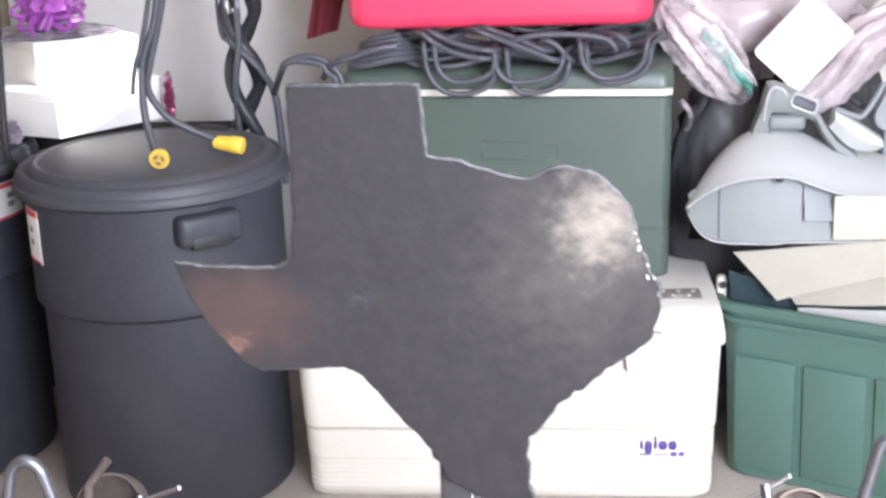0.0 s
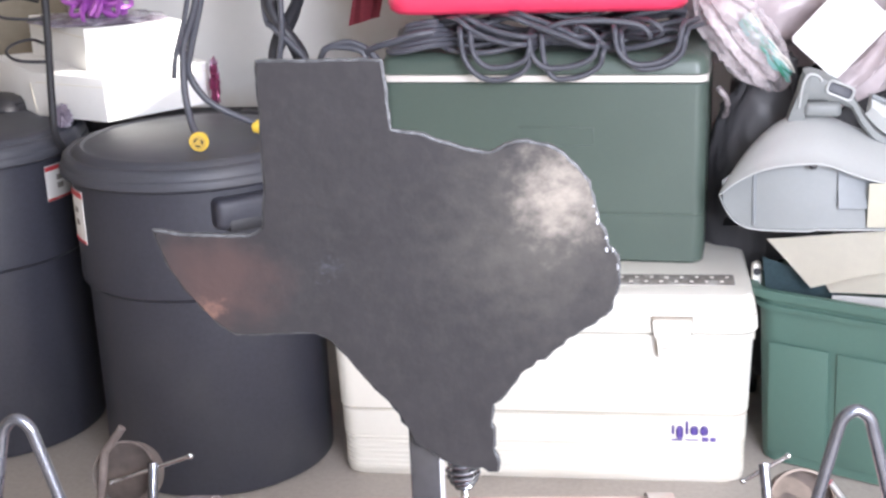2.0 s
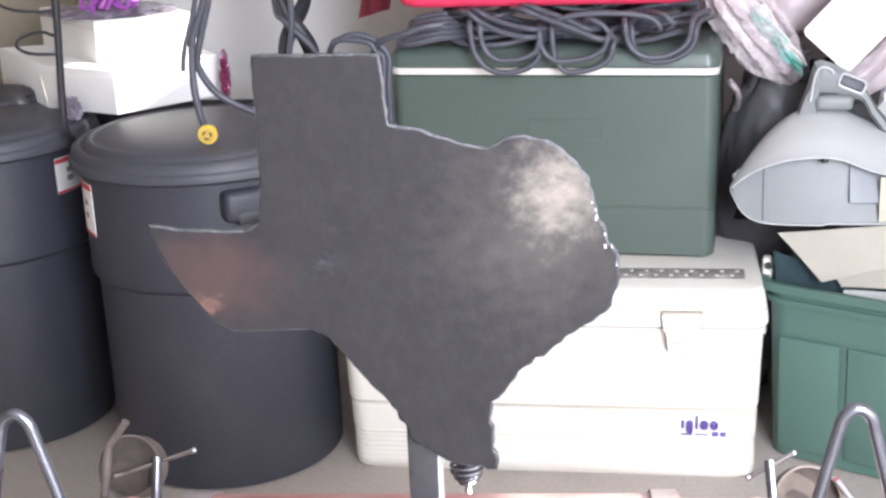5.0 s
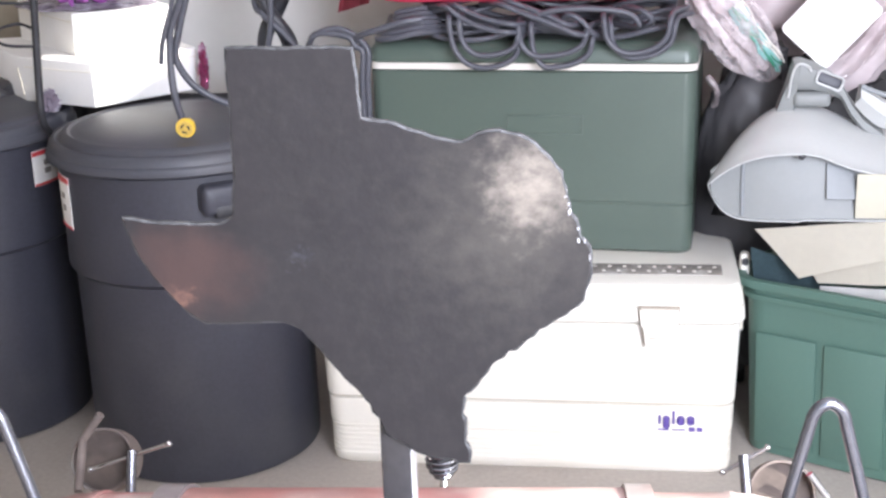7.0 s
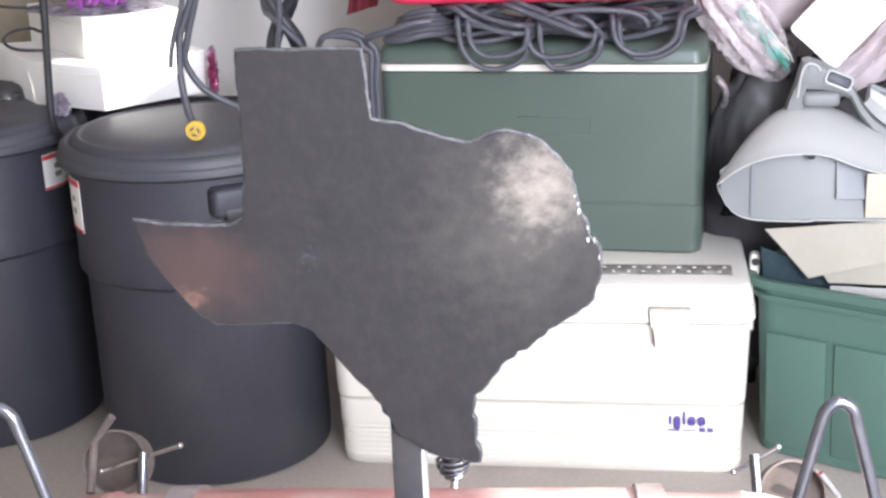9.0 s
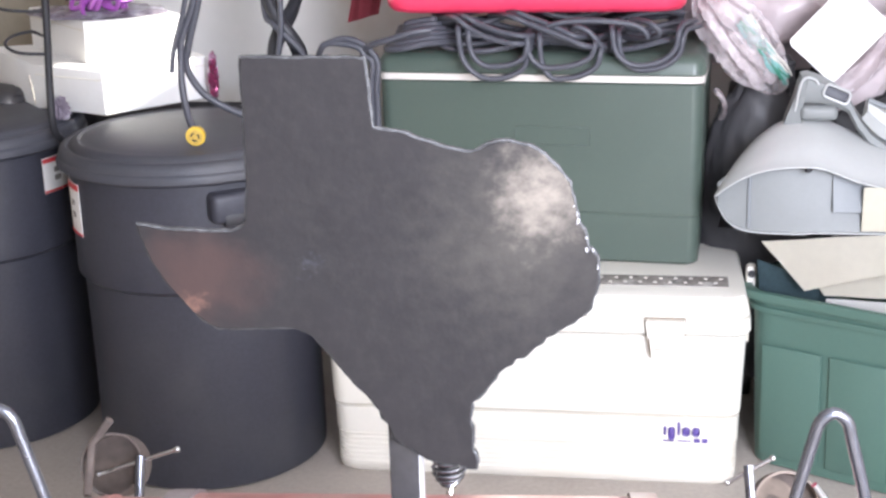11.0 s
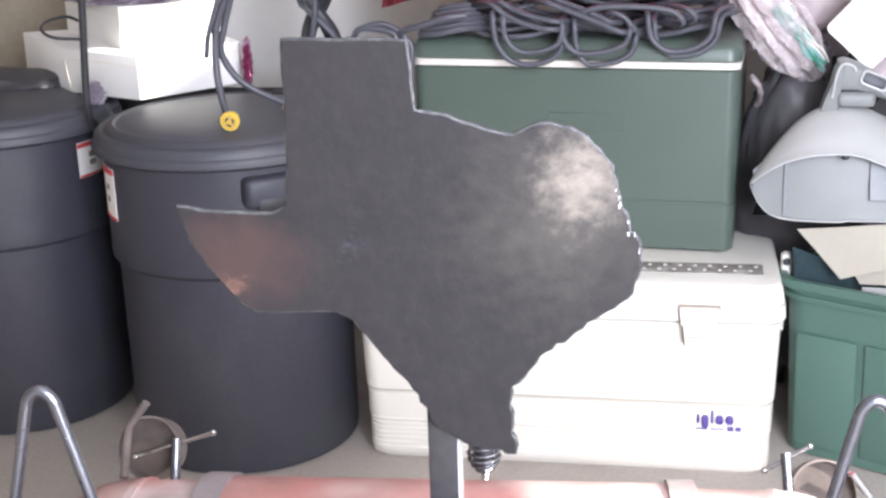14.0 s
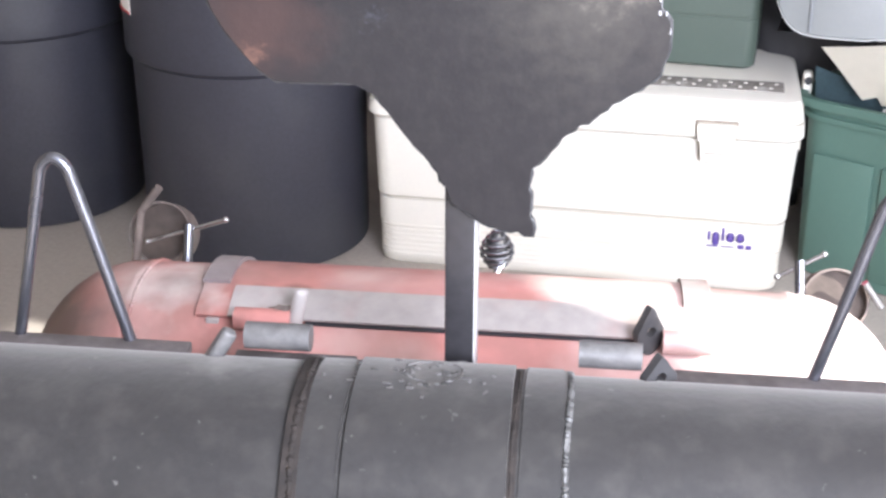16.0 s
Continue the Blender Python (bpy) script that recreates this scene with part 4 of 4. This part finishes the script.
    part("cord", tube([(-0.728, 2.09, 1.32), (-0.735, 2.088, 1.15), (-0.762, 2.088, 1.02), (-0.793, 2.09, 0.93), (-0.802, 2.09, 0.88)], 0.0055, 10), M_CORD, c)
    way = Vector((0.05, -1.0, -0.12)).normalized().to_track_quat("Z", "Y").to_matrix().to_4x4()
    shell = [(0.008, -0.030), (0.013, -0.024), (0.017, -0.012), (0.0205, -0.004), (0.0215, 0.004), (0.020, 0.007)]
    m = Matrix.Translation((-0.746, 2.052, 0.7505)) @ way
    plug = part("plug", moved(lathe(shell, 28), m), M_YELLOW, c, "round yellow plug seen end on")
    part("plug_face", moved(lathe([(0.017, 0.0062), (0.0165, 0.0078)], 28), m), M_BRASS, plug, "dull brass-brown face")
    for k in range(3):
        a0 = radians(100 + 120 * k)
        arc = [m @ Vector((0.0085 * math.cos(a0 + f), 0.0085 * math.sin(a0 + f), 0.0085)) for f in (0, 0.3, 0.6, 0.9, 1.2)]
        part("prong_slot", tube(arc, 0.0019, 6, 3), M_BLACK, plug)
    m = Matrix.Translation((-0.622, 2.150, 0.758)) @ Vector((1, -0.1, -0.12)).normalized().to_track_quat("Z", "Y").to_matrix().to_4x4()
    part("plug", moved(lathe([(0.009, -0.034), (0.014, -0.030), (0.0165, -0.01), (0.017, 0.002), (0.019, 0.006), (0.019, 0.030), (0.017, 0.033)], 28), m), M_YELLOW, c, "yellow plug lying on its side")
    return c


drop_cords()


def cord_bundle():
    c = thing("cord_hank", "hank of black cord looped in a chain, hanging", "cord", pose(-0.638, 2.42, 0))
    for k in range(4):
        side, ph = (1 if k % 2 else -1), 0.10 * (k // 2)
        pts = []
        for i in range(30):
            z = 0.50 + 0.029 * i
            a = math.pi * (z - 0.945) / 0.165 + ph
            wide = 0.034 if k < 2 else 0.026
            pts.append((side * wide * math.sin(a) + 0.004 * math.sin(31 * z + k), side * 0.024 * math.cos(a) + 0.012 * (k // 2) - 0.006, z))
        part("cord", tube(pts, 0.0150 if k < 2 else 0.0125, 10, 4), M_BLACKCORD, c)
    part("cord", tube([(0.008, -0.045, 1.30), (0.004, -0.045, 1.02), (0.002, -0.046, 0.93), (-0.010, -0.044, 0.86), (-0.016, -0.03, 0.76), (-0.01, 0.0, 0.4), (0.0, 0.0, 0.010)], 0.0075, 10), M_CORD, c, "paler grey cord")
    part("cord", tube([(-0.042, -0.01, 1.30), (-0.044, -0.012, 0.99), (-0.018, -0.036, 0.942), (0.020, -0.04, 0.905), (0.050, -0.035, 0.868), (0.075, -0.02, 0.80), (0.08, 0.0, 0.60)], 0.0085, 10), M_CORD, c)
    part("cord", tube([(0.0, 0.0, 1.25), (0.0, 0.02, 1.6), (0.0, 0.0, 2.599)], 0.009, 10), M_BLACKCORD, c)
    return c


cord_bundle()


def carton(name, label, corners, z0, z1, top=None):
    """A paper carton on a plan of corners."""
    rings = []
    cx, cy = sum(p[0] for p in corners) / len(corners), sum(p[1] for p in corners) / len(corners)
    for z, k in ((z0, 0.99), (z0 + 0.003, 1.0), (z1 - 0.003, 1.0), (z1, 0.99)):
        rings.append([(cx + (x - cx) * k, cy + (y - cy) * k, z) for x, y in corners])
    box = thing(name, label, "box")
    part("carton", loft(rings), M_PAPER, box, smooth=30)
    a, b, c = [Vector((*q, 0)) for q in corners[-4:-1]]
    for p, q in ((a, b), (b, c)):
        side = (q - p).normalized()
        out = Vector((side.y, -side.x, 0)) * 0.0015
        zt = z1 - 0.022
        strip = [[p.lerp(q, f) + out * k + Vector((0, 0, z)) for k, z in ((-1, zt), (1, zt), (1, zt + 0.0016), (-1, zt + 0.0016))] for f in (0.02, 0.98)]
        part("lid_seam", loft(strip), M_BEIGE, box)
    return box


low = carton("white_box", "wide white paper carton lying on the can lid", [(-1.47, 2.57), (-1.224, 2.305), (-1.018, 2.222), (-0.842, 2.436), (-1.08, 2.72)], 0.7565, 0.858)
part("seam", tube([(-1.234, 2.303, 0.835), (-1.224, 2.302, 0.765)], 0.0012, 6), M_BEIGE, low)
up = carton("white_box", "smaller white paper carton stacked on the wide one", [(-1.350, 2.58), (-1.093, 2.318), (-0.888, 2.43), (-1.13, 2.70)], 0.8585, 0.957)
film = lumpy(-1.115, 2.46, 0.962, 0.155, 0.115, 0.018, 0.16, 2.2, 5, 3.0, 0.9575)
tagged(link("wrap_film", film, M_FILM), "crumpled clear and grey plastic film on the upper white box", "film")
tins = thing("tinsel_ball", "shiny purple tinsel bow lying on the wrapped boxes", "decoration")
rnd = random.Random(5)
part("core", lumpy(-1.09, 2.42, 1.035, 0.055, 0.05, 0.05, 0.3, 4, 3, 1.0), M_PURPLE, tins)
for k in range(46):
    a, b = rnd.uniform(0, 6.28), rnd.uniform(-0.9, 1.4)
    d = Vector((math.cos(a) * math.cos(b), math.sin(a) * math.cos(b), math.sin(b)))
    side = d.orthogonal().normalized() * 0.018
    q = Vector((-1.09, 2.42, 1.03))
    part("ribbon_loop", tube([q + d * 0.03 - side * 0.4, q + d * 0.06 - side, q + d * 0.085, q + d * 0.06 + side, q + d * 0.03 + side * 0.4], 0.006, 5, 4), M_PURPLE, tins)
stand = thing("wire_stand", "thin black metal garden stand with wire hoops between the cans", "stand", pose(-1.095, 2.10, 0))
part("pole", tube([(0.0, 0.30, 0.0), (0.0, 0.29, 0.45), (0.004, 0.20, 0.60), (0.003, 0.04, 0.715), (0.0035, 0.0, 0.76), (0.006, 0, 0.85), (0.017, 0, 1.02), (0.03, 0, 1.35)], 0.0085, 12), M_BLACK, stand)
for z, q in ((0.928, 0.062), (1.02, 0.085)):
    part("hoop", tube([(0.010, 0.0, z - 0.01), (-q * 0.7, -0.03, z - 0.002), (-q * 1.3, -0.01, z + 0.012), (-q * 1.45, 0.04, z + 0.022), (-q, 0.075, z + 0.028), (-0.03, 0.07, z + 0.02)], 0.0035, 8), M_BLACK, stand)
scrap = lumpy(-1.135, 2.235, 0.765, 0.020, 0.012, 0.030, 0.5, 5, 4, 7.0, 0.745)
tagged(link("film_scrap", scrap, M_FILM), "scrap of shiny clear film between box and can", "film")
foil = lumpy(-0.815, 2.40, 0.815, 0.008, 0.02, 0.052, 0.5, 5, 4, 11.0, 0.757)
tagged(link("foil_scrap", foil, M_FOIL), "crumpled red and silver foil wrapper beside the white box", "wrapper")
dark = lumpy(-1.44, 2.38, 0.765, 0.16, 0.09, 0.035, 0.12, 2, 4, 2.0, 0.754)
tagged(link("black_bag", dark, M_BLACKBAG), "crumpled black plastic bag on the can lid", "bag")
tagged(link("wall_panel", block(-2.48, -1.42, 2.955, 2.98, 0, 2.6, 0.002), M_PANEL, smooth=0), "tan painted wall panel", "wall", kind="structure")


# Added black box; stands for the shadow between and behind the cans.
crate = thing("shade_box", "added black box for the shadow between the trash cans", "crate", pose(-1.07, 2.74, 0))
part("tub", loft([round_rect(0.30 + d, 0.16 + d, 0.03, z) for z, d in ((0.0, -0.02), (0.62, 0.0), (0.622, 0.01), (0.65, 0.01), (0.652, 0.0), (0.64, -0.01), (0.02, -0.03))]), M_BLACK, crate)


# ---- the green bin and what lies in it ----
def green_bin():
    b = thing("storage_bin", "open green plastic storage tote filled with card and grey plastic parts", "bin", pose(0.785, 2.194, 0, 0, 0, -27))
    outer = [(0.0, -0.024), (0.006, -0.015), (0.36, -0.004), (0.362, 0.004), (0.374, 0.005), (0.376, -0.002), (0.388, -0.001), (0.390, 0.014), (0.408, 0.015), (0.410, 0.010)]
    rings = [round_rect(0.30 + d, 0.215 + d, 0.06, z, n=8) for z, d in outer]
    rings += [round_rect(0.30 + d, 0.215 + d, 0.056, z, n=8) for z, d in ((0.409, 0.0), (0.38, -0.008), (0.02, -0.03))]
    part("tub", loft(rings), M_BIN, b)
    for i in range(4):
        x = -0.186 + i * 0.150
        part("side_panel", moved(block(x - 0.066, x + 0.066, -0.003, 0.003, 0.03, 0.29, 0.0028), pose(0, -0.2045, 0, 2.2, 0, 0)), M_BIN, b)
    return b


green_bin()


def sheet(name, label, corners, thick, mat, category):
    a, b, c, d = [Vector(q) for q in corners]
    bm = bmesh.new()
    n, vs = 10, []
    for i in range(n + 1):
        row = []
        for j in range(n + 1):
            u, v = i / n, j / n
            q = a.lerp(b, u).lerp(d.lerp(c, u), v)
            q += Vector((0, 0.3, 1)) * 0.006 * noise.noise(q * 9)
            row.append(bm.verts.new(q))
        vs.append(row)
    for i in range(n):
        for j in range(n):
            bm.faces.new((vs[i][j], vs[i + 1][j], vs[i + 1][j + 1], vs[i][j + 1]))
    bmesh.ops.solidify(bm, geom=bm.faces[:], thickness=thick)
    return tagged(link(name, bm, mat), label, category)


sheet("card_sheet", "bent beige card flap sticking out of the green bin", [(0.449, 2.098, 0.527), (0.95, 2.03, 0.580), (0.95, 2.02, 0.548), (0.541, 2.085, 0.424)], 0.010, M_BEIGE, "card")
sheet("card_sheet", "folded beige card lying low in the green bin", [(0.555, 2.118, 0.450), (0.95, 2.075, 0.560), (0.95, 2.05, 0.425), (0.584, 2.108, 0.404)], 0.010, M_BEIGE, "card")
sheet("card_sheet", "flat beige card at the bin's rim", [(0.587, 2.098, 0.402), (0.93, 2.01, 0.425), (0.93, 2.02, 0.36), (0.587, 2.105, 0.352)], 0.008, M_PAPER, "card")
sheet("dark_cloth", "dark teal cloth stuffed in the green bin", [(0.445, 2.135, 0.475), (0.61, 2.132, 0.42), (0.61, 2.14, 0.35), (0.46, 2.15, 0.35)], 0.02, M_TEALCLOTH, "cloth")
# Added black sheet darkens the gap between hood and card.
sheet("black_gap_sheet", "thin black sheet that stands for the dark gap under the grey hood", [(0.36, 2.16, 0.535), (0.93, 2.01, 0.572), (0.95, 2.40, 0.60), (0.40, 2.42, 0.56)], 0.008, M_BLACK, "mat")


def hood():
    h = thing("plastic_hood", "pale grey plastic hood lying on its side with an open mouth", "hood", pose(0.544, 2.06, 0.625))

    def heights(u):
        """Lower lip, upper lip, crest and depth at a place across the mouth, from end to end -1 to 1."""
        a = abs(u)
        if u < 0:
            return 0.073 * (1 - a ** 8), 0.071 * (1 - a ** 2.8), 0.142 * (1 - a ** 2), 0.012 + 0.26 * (1 - a ** 2.2)
        x, end = across(u), 1 - a ** 8
        return 0.070 * end, 0.014 * end + 0.057 / (1 + (x / 0.085) ** 2) * end, 0.060 * end + 0.082 / (1 + (x / 0.11) ** 2) * end, 0.012 + 0.26 * (1 - a ** 6)

    def across(u):
        return u * (0.195 if u < 0 else 0.42)

    rings = []
    for i in range(49):
        u = math.sin(math.pi / 2 * (-1 + i / 24)) * 0.996
        b, lip, crest, d = heights(u)
        y0 = 0.020 * u * u
        way = [(y0, -b), (y0 + 0.5 * d, -0.9 * b), (y0 + 0.95 * d, -0.4 * b), (y0 + d, 0.35 * crest), (y0 + 0.82 * d, 0.84 * crest),
               (y0 + 0.55 * d, crest), (y0 + 0.26 * d, 0.60 * crest + 0.40 * lip), (y0 + 0.06 * d, 0.10 * crest + 0.92 * lip), (y0, lip)]
        outer = smooth_path([(0, y, z) for y, z in way], 4)
        cy, t = y0 + 0.5 * d, min(0.003, 0.2 * (b + lip))
        inner = [Vector((0, max(y0, cy + (q.y - cy) * 0.97) if q.y > y0 + 0.004 else q.y, q.z - t if q.z > 0 else q.z + t)) for q in reversed(outer)]
        rings.append([(across(u), q.y, q.z) for q in outer + inner])
    part("shell", loft(rings), M_GREY, h)

    def panel(u0, u1, y, low, high, thick, n=24):
        rows = []
        for i in range(n + 1):
            u = u0 + (u1 - u0) * i / n
            b, lip, _, _ = heights(u)
            z0, z1 = -(b - 0.004) * low, (lip + 0.012) * high
            yy = y + 0.02 * u * u
            rows.append([(across(u), yy, z0), (across(u), yy + 0.040, z1), (across(u), yy + 0.040 + thick, z1), (across(u), yy + thick, z0)])
        return loft(rows)
    # Panel near the lip; the mouth's inner shade is put into its darker grey.
    part("lining", panel(-0.96, 0.96, 0.003, 1.0, 1.0, 0.003), M_GREYIN, h, "smooth grey lining, darkened for the shade in the mouth")
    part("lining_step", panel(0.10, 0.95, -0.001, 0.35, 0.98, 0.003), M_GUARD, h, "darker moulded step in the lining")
    part("lining_rib", tube([(-0.124, 0.010, -0.062), (-0.124, 0.029, 0.0), (-0.122, 0.048, 0.052)], 0.004, 8), M_GUARD, h)
    part("card_tag", block(0.099, 0.277, -0.003, 0.000, -0.062, 0.030, 0.001), M_TAG, h, "beige card label inside the mouth")
    part("front_clip", lumpy(-0.010, 0.004, 0.064, 0.008, 0.006, 0.006, 0.2, 2, 2), M_BLACK, h)
    # the moulded strap, bent over the crest, with its slot
    y = 0.125
    leg = [[(x0, y, z), (x1, y - 0.006, z), (x1, y + 0.04, z + 0.004), (x0, y + 0.045, z)] for x0, x1, z in ((-0.056, -0.020, 0.118), (-0.047, -0.018, 0.150), (-0.034, -0.014, 0.185), (-0.027, -0.010, 0.216), (-0.021, -0.008, 0.229))]
    part("strap_leg", loft(leg), M_GREYIN, h, "grey moulded strap leg")
    rows = ((-0.022, 0.230, 0.176), (-0.008, 0.233, 0.176), (0.020, 0.224, 0.175), (0.050, 0.207, 0.168), (0.077, 0.186, 0.154), (0.096, 0.152, 0.118), (0.122, 0.118, 0.086), (0.165, 0.086, 0.058))
    strap = [[(x, y + 0.002, b), (x, y - 0.006, b + 0.3 * (t - b)), (x, y - 0.004, t - 0.006), (x, y + 0.006, t), (x, y + 0.045, t + 0.004), (x, y + 0.05, b)] for x, t, b in rows]
    part("strap", loft(strap), M_GREYIN, h, "grey moulded strap")
    part("strap_rim", tube([(-0.032, y - 0.006, 0.160), (-0.024, y - 0.009, 0.214), (-0.012, y - 0.009, 0.231), (0.006, y - 0.008, 0.226), (0.012, y - 0.008, 0.216)], 0.0028, 8), M_GREY, h)
    part("strap_pad", block(-0.022, 0.055, y - 0.014, y + 0.03, 0.140, 0.172, 0.012, 4), M_GREYIN, h, "pale pad under the strap")
    slot = pose(0.050, y - 0.006, 0.196, -14, 22, 0)
    part("strap_slot", moved(block(-0.024, 0.024, -0.002, 0.006, -0.010, 0.010, 0.003), slot), M_CANLID, h)
    oval = [slot @ Vector((q[0], -0.003, q[1])) for q in round_rect(0.027, 0.0135, 0.008, 0, n=3)]
    part("slot_rim", tube(oval + oval[:1], 0.0028, 8, smooth=False), M_GREY, h)
    # the wing beside it, a bent shell with a rolled edge
    wing = []
    for i in range(9):
        f = i / 8
        x, z = 0.112 + 0.100 * f, 0.182 - 0.064 * f
        tall = 0.036 + 0.020 * math.sin(math.pi * f) - 0.012 * f
        wing.append([(x - 0.010, 0.118, z - tall), (x, 0.104, z - 0.5 * tall), (x, 0.112, z), (x, 0.140, z + 0.004), (x, 0.144, z - tall)])
    part("wing", loft(wing), M_GREY, h, "pale grey bent plastic wing")
    part("wing_edge", tube([(0.112, 0.112, 0.186), (0.145, 0.116, 0.172), (0.168, 0.118, 0.168), (0.188, 0.120, 0.194), (0.212, 0.122, 0.238)], 0.0055, 10), M_GUARD, h)
    return h


hood()
side = thing("plastic_guard", "pale grey moulded plastic guard standing behind the hood", "guard")
tilt = math.atan2(0.147, 0.069)
pill = []
for i in range(48):
    a = 2 * math.pi * i / 48
    pill.append((0.029 * math.cos(a) + (0.085 if math.cos(a) > 0 else -0.085), 0.029 * math.sin(a)))
lever = [[(0.808 + k * (p * math.cos(tilt) - q * math.sin(tilt)), y, 0.862 + k * (p * math.sin(tilt) + q * math.cos(tilt))) for p, q in pill] for y, k in ((2.206, 0.95), (2.202, 1.0), (2.224, 1.0), (2.228, 0.95))]
part("shell", loft(lever), M_GUARD, side)
part("screw", lumpy(0.786, 2.200, 0.802, 0.007, 0.004, 0.007, 0.1, 1, 2), M_CHROME, side)
part("foot", block(0.765, 0.80, 2.210, 2.235, 0.672, 0.80, 0.006), M_GUARD, side)
part("yellow_ring", tube([(0.822 + 0.030 * math.cos(2 * math.pi * i / 24), 2.19, 0.680 + 0.030 * math.sin(2 * math.pi * i / 24)) for i in range(25)], 0.0045, 8, smooth=False), M_YELLOW, side)


# ---- bags behind the bin ----
def refuse_bag(label, x, y, z, rx, ry, rz, seed, rough):
    b = thing("refuse_bag", label, "bag")
    part("sack", lumpy(x, y, z, rx, ry, rz, rough, 3, 5, seed, 0.0), M_BLACKBAG, b)
    part("gathered_neck", lumpy(x + rx * 0.3, y - ry * 0.2, z + rz * 0.98, rx * 0.22, ry * 0.25, 0.05, 0.35, 5, 3, seed + 1), M_BLACKBAG, b)


refuse_bag("full black plastic bag standing behind the green bin", 0.66, 2.72, 0.42, 0.30, 0.20, 0.46, 4.0, 0.14)
refuse_bag("slumped black plastic bag beside the green cooler", 0.455, 2.40, 0.46, 0.135, 0.085, 0.37, 6.0, 0.06)
# Added black block; darkens the gap beside the coolers in place of shade.
prop = block(0.425, 0.47, 2.50, 2.56, 0.0, 0.50, 0.01)
tagged(link("shade_block", prop, M_BLACK), "added dark block for the shade between the coolers and the bin", "tube")


def folded(rx, ry, rz, ridges, amp, seed, m):
    """A crumpled film bag: a long body with folds that run along it and gather at both ends."""
    bm = bmesh.new()
    bmesh.ops.create_icosphere(bm, subdivisions=5, radius=1)
    off = Vector((seed, seed * 1.7, seed * 0.6))
    for v in bm.verts:
        d = v.co.normalized()
        a = math.atan2(d.z, d.y)
        crease = abs(math.sin(ridges * a + 2.2 * noise.noise(Vector((d.x * 1.5, math.cos(a), math.sin(a))) + off)))
        s = 1 + amp * (1 - 2 * crease ** 0.7) + 0.5 * amp * noise.fractal(d * 2.2 + off, 0.8, 2.0, 3)
        pinch = 1 - 0.35 * max(0.0, abs(d.x) - 0.55)
        v.co = Vector((d.x * rx * (1 + 0.3 * amp * noise.noise(d * 3 + off)), d.y * ry * s * pinch, d.z * rz * s * pinch))
    return moved(bm, m)


def light_bag():
    b = thing("light_string_bag", "clear plastic bag of green and teal light strings", "bag")
    m = pose(0.405, 2.36, 0.905, 0, 50, 0)
    part("film", folded(0.15, 0.070, 0.066, 5, 0.13, 9.0, m), M_CLEAR, b, "crinkled clear plastic film")
    part("wad", folded(0.12, 0.045, 0.045, 4, 0.2, 4.0, m), M_BAGPINK, b, "pinkish wadding inside the film")
    rnd = random.Random(12)
    for k in range(16):
        base, far = rnd.uniform(0.018, 0.052), rnd.uniform(0.10, 0.135)
        pts = []
        for i in range(7):
            f = i / 6
            pts.append(m @ Vector((-0.04 + (far + 0.04) * f, -0.046 - 0.012 * math.sin(math.pi * f) + rnd.uniform(-0.004, 0.004), base * (1 - 0.25 * f) + rnd.uniform(-0.007, 0.007))))
        # Every fourth tube is white: a highlight streak of the film, not a string.
        part("string_or_glint", tube(pts, 0.0021, 6, 5), (M_WIREGREEN, M_TEAL, M_TEAL, M_STRIPE)[k % 4], b)
    return b


light_bag()
sack = thing("pink_bag", "crinkled pinkish plastic bag lying on the black bag", "bag")
part("film", folded(0.19, 0.075, 0.062, 5, 0.16, 13.0, pose(0.70, 2.36, 0.875, 0, -42, 0)), M_BAGPINK, sack)
part("twisted_end", lumpy(0.845, 2.33, 1.01, 0.03, 0.025, 0.045, 0.4, 4, 3, 2.0), M_BAGPINK, sack)
card = thing("white_card", "blank white rounded card standing tilted among the bags", "card", pose(0.605, 2.285, 0.93, 0, -47.5, 0))
bm = loft([[(x, y, z) for x, z, _ in round_rect(0.085, 0.066, 0.013, 0)] for y in (-0.004, 0.004)])
part("sheet", bm, M_PAPER, card)
neck = tube([(0.353, 2.31, 0.806), (0.361, 2.305, 0.796), (0.371, 2.305, 0.780), (0.373, 2.315, 0.760), (0.370, 2.345, 0.735)], 0.0065, 9)
for v in neck.verts:
    v.co += Vector((1, 0.5, 0.3)) * 0.005 * noise.noise(v.co * 60)
tagged(link("twisted_bag_end", neck, M_STRAP), "twisted pinkish end of a plastic bag on the black bag", "bag")
grey = lumpy(0.52, 2.56, 0.98, 0.26, 0.12, 0.16, 0.25, 3, 4, 15.0)
sack = thing("pink_bag", "large crumpled pinkish plastic bag behind the clear one", "bag")
part("film", grey, M_BAGPINK, sack)
part("twisted_end", lumpy(0.36, 2.50, 1.10, 0.03, 0.025, 0.045, 0.4, 4, 3, 2.0), M_BAGPINK, sack)
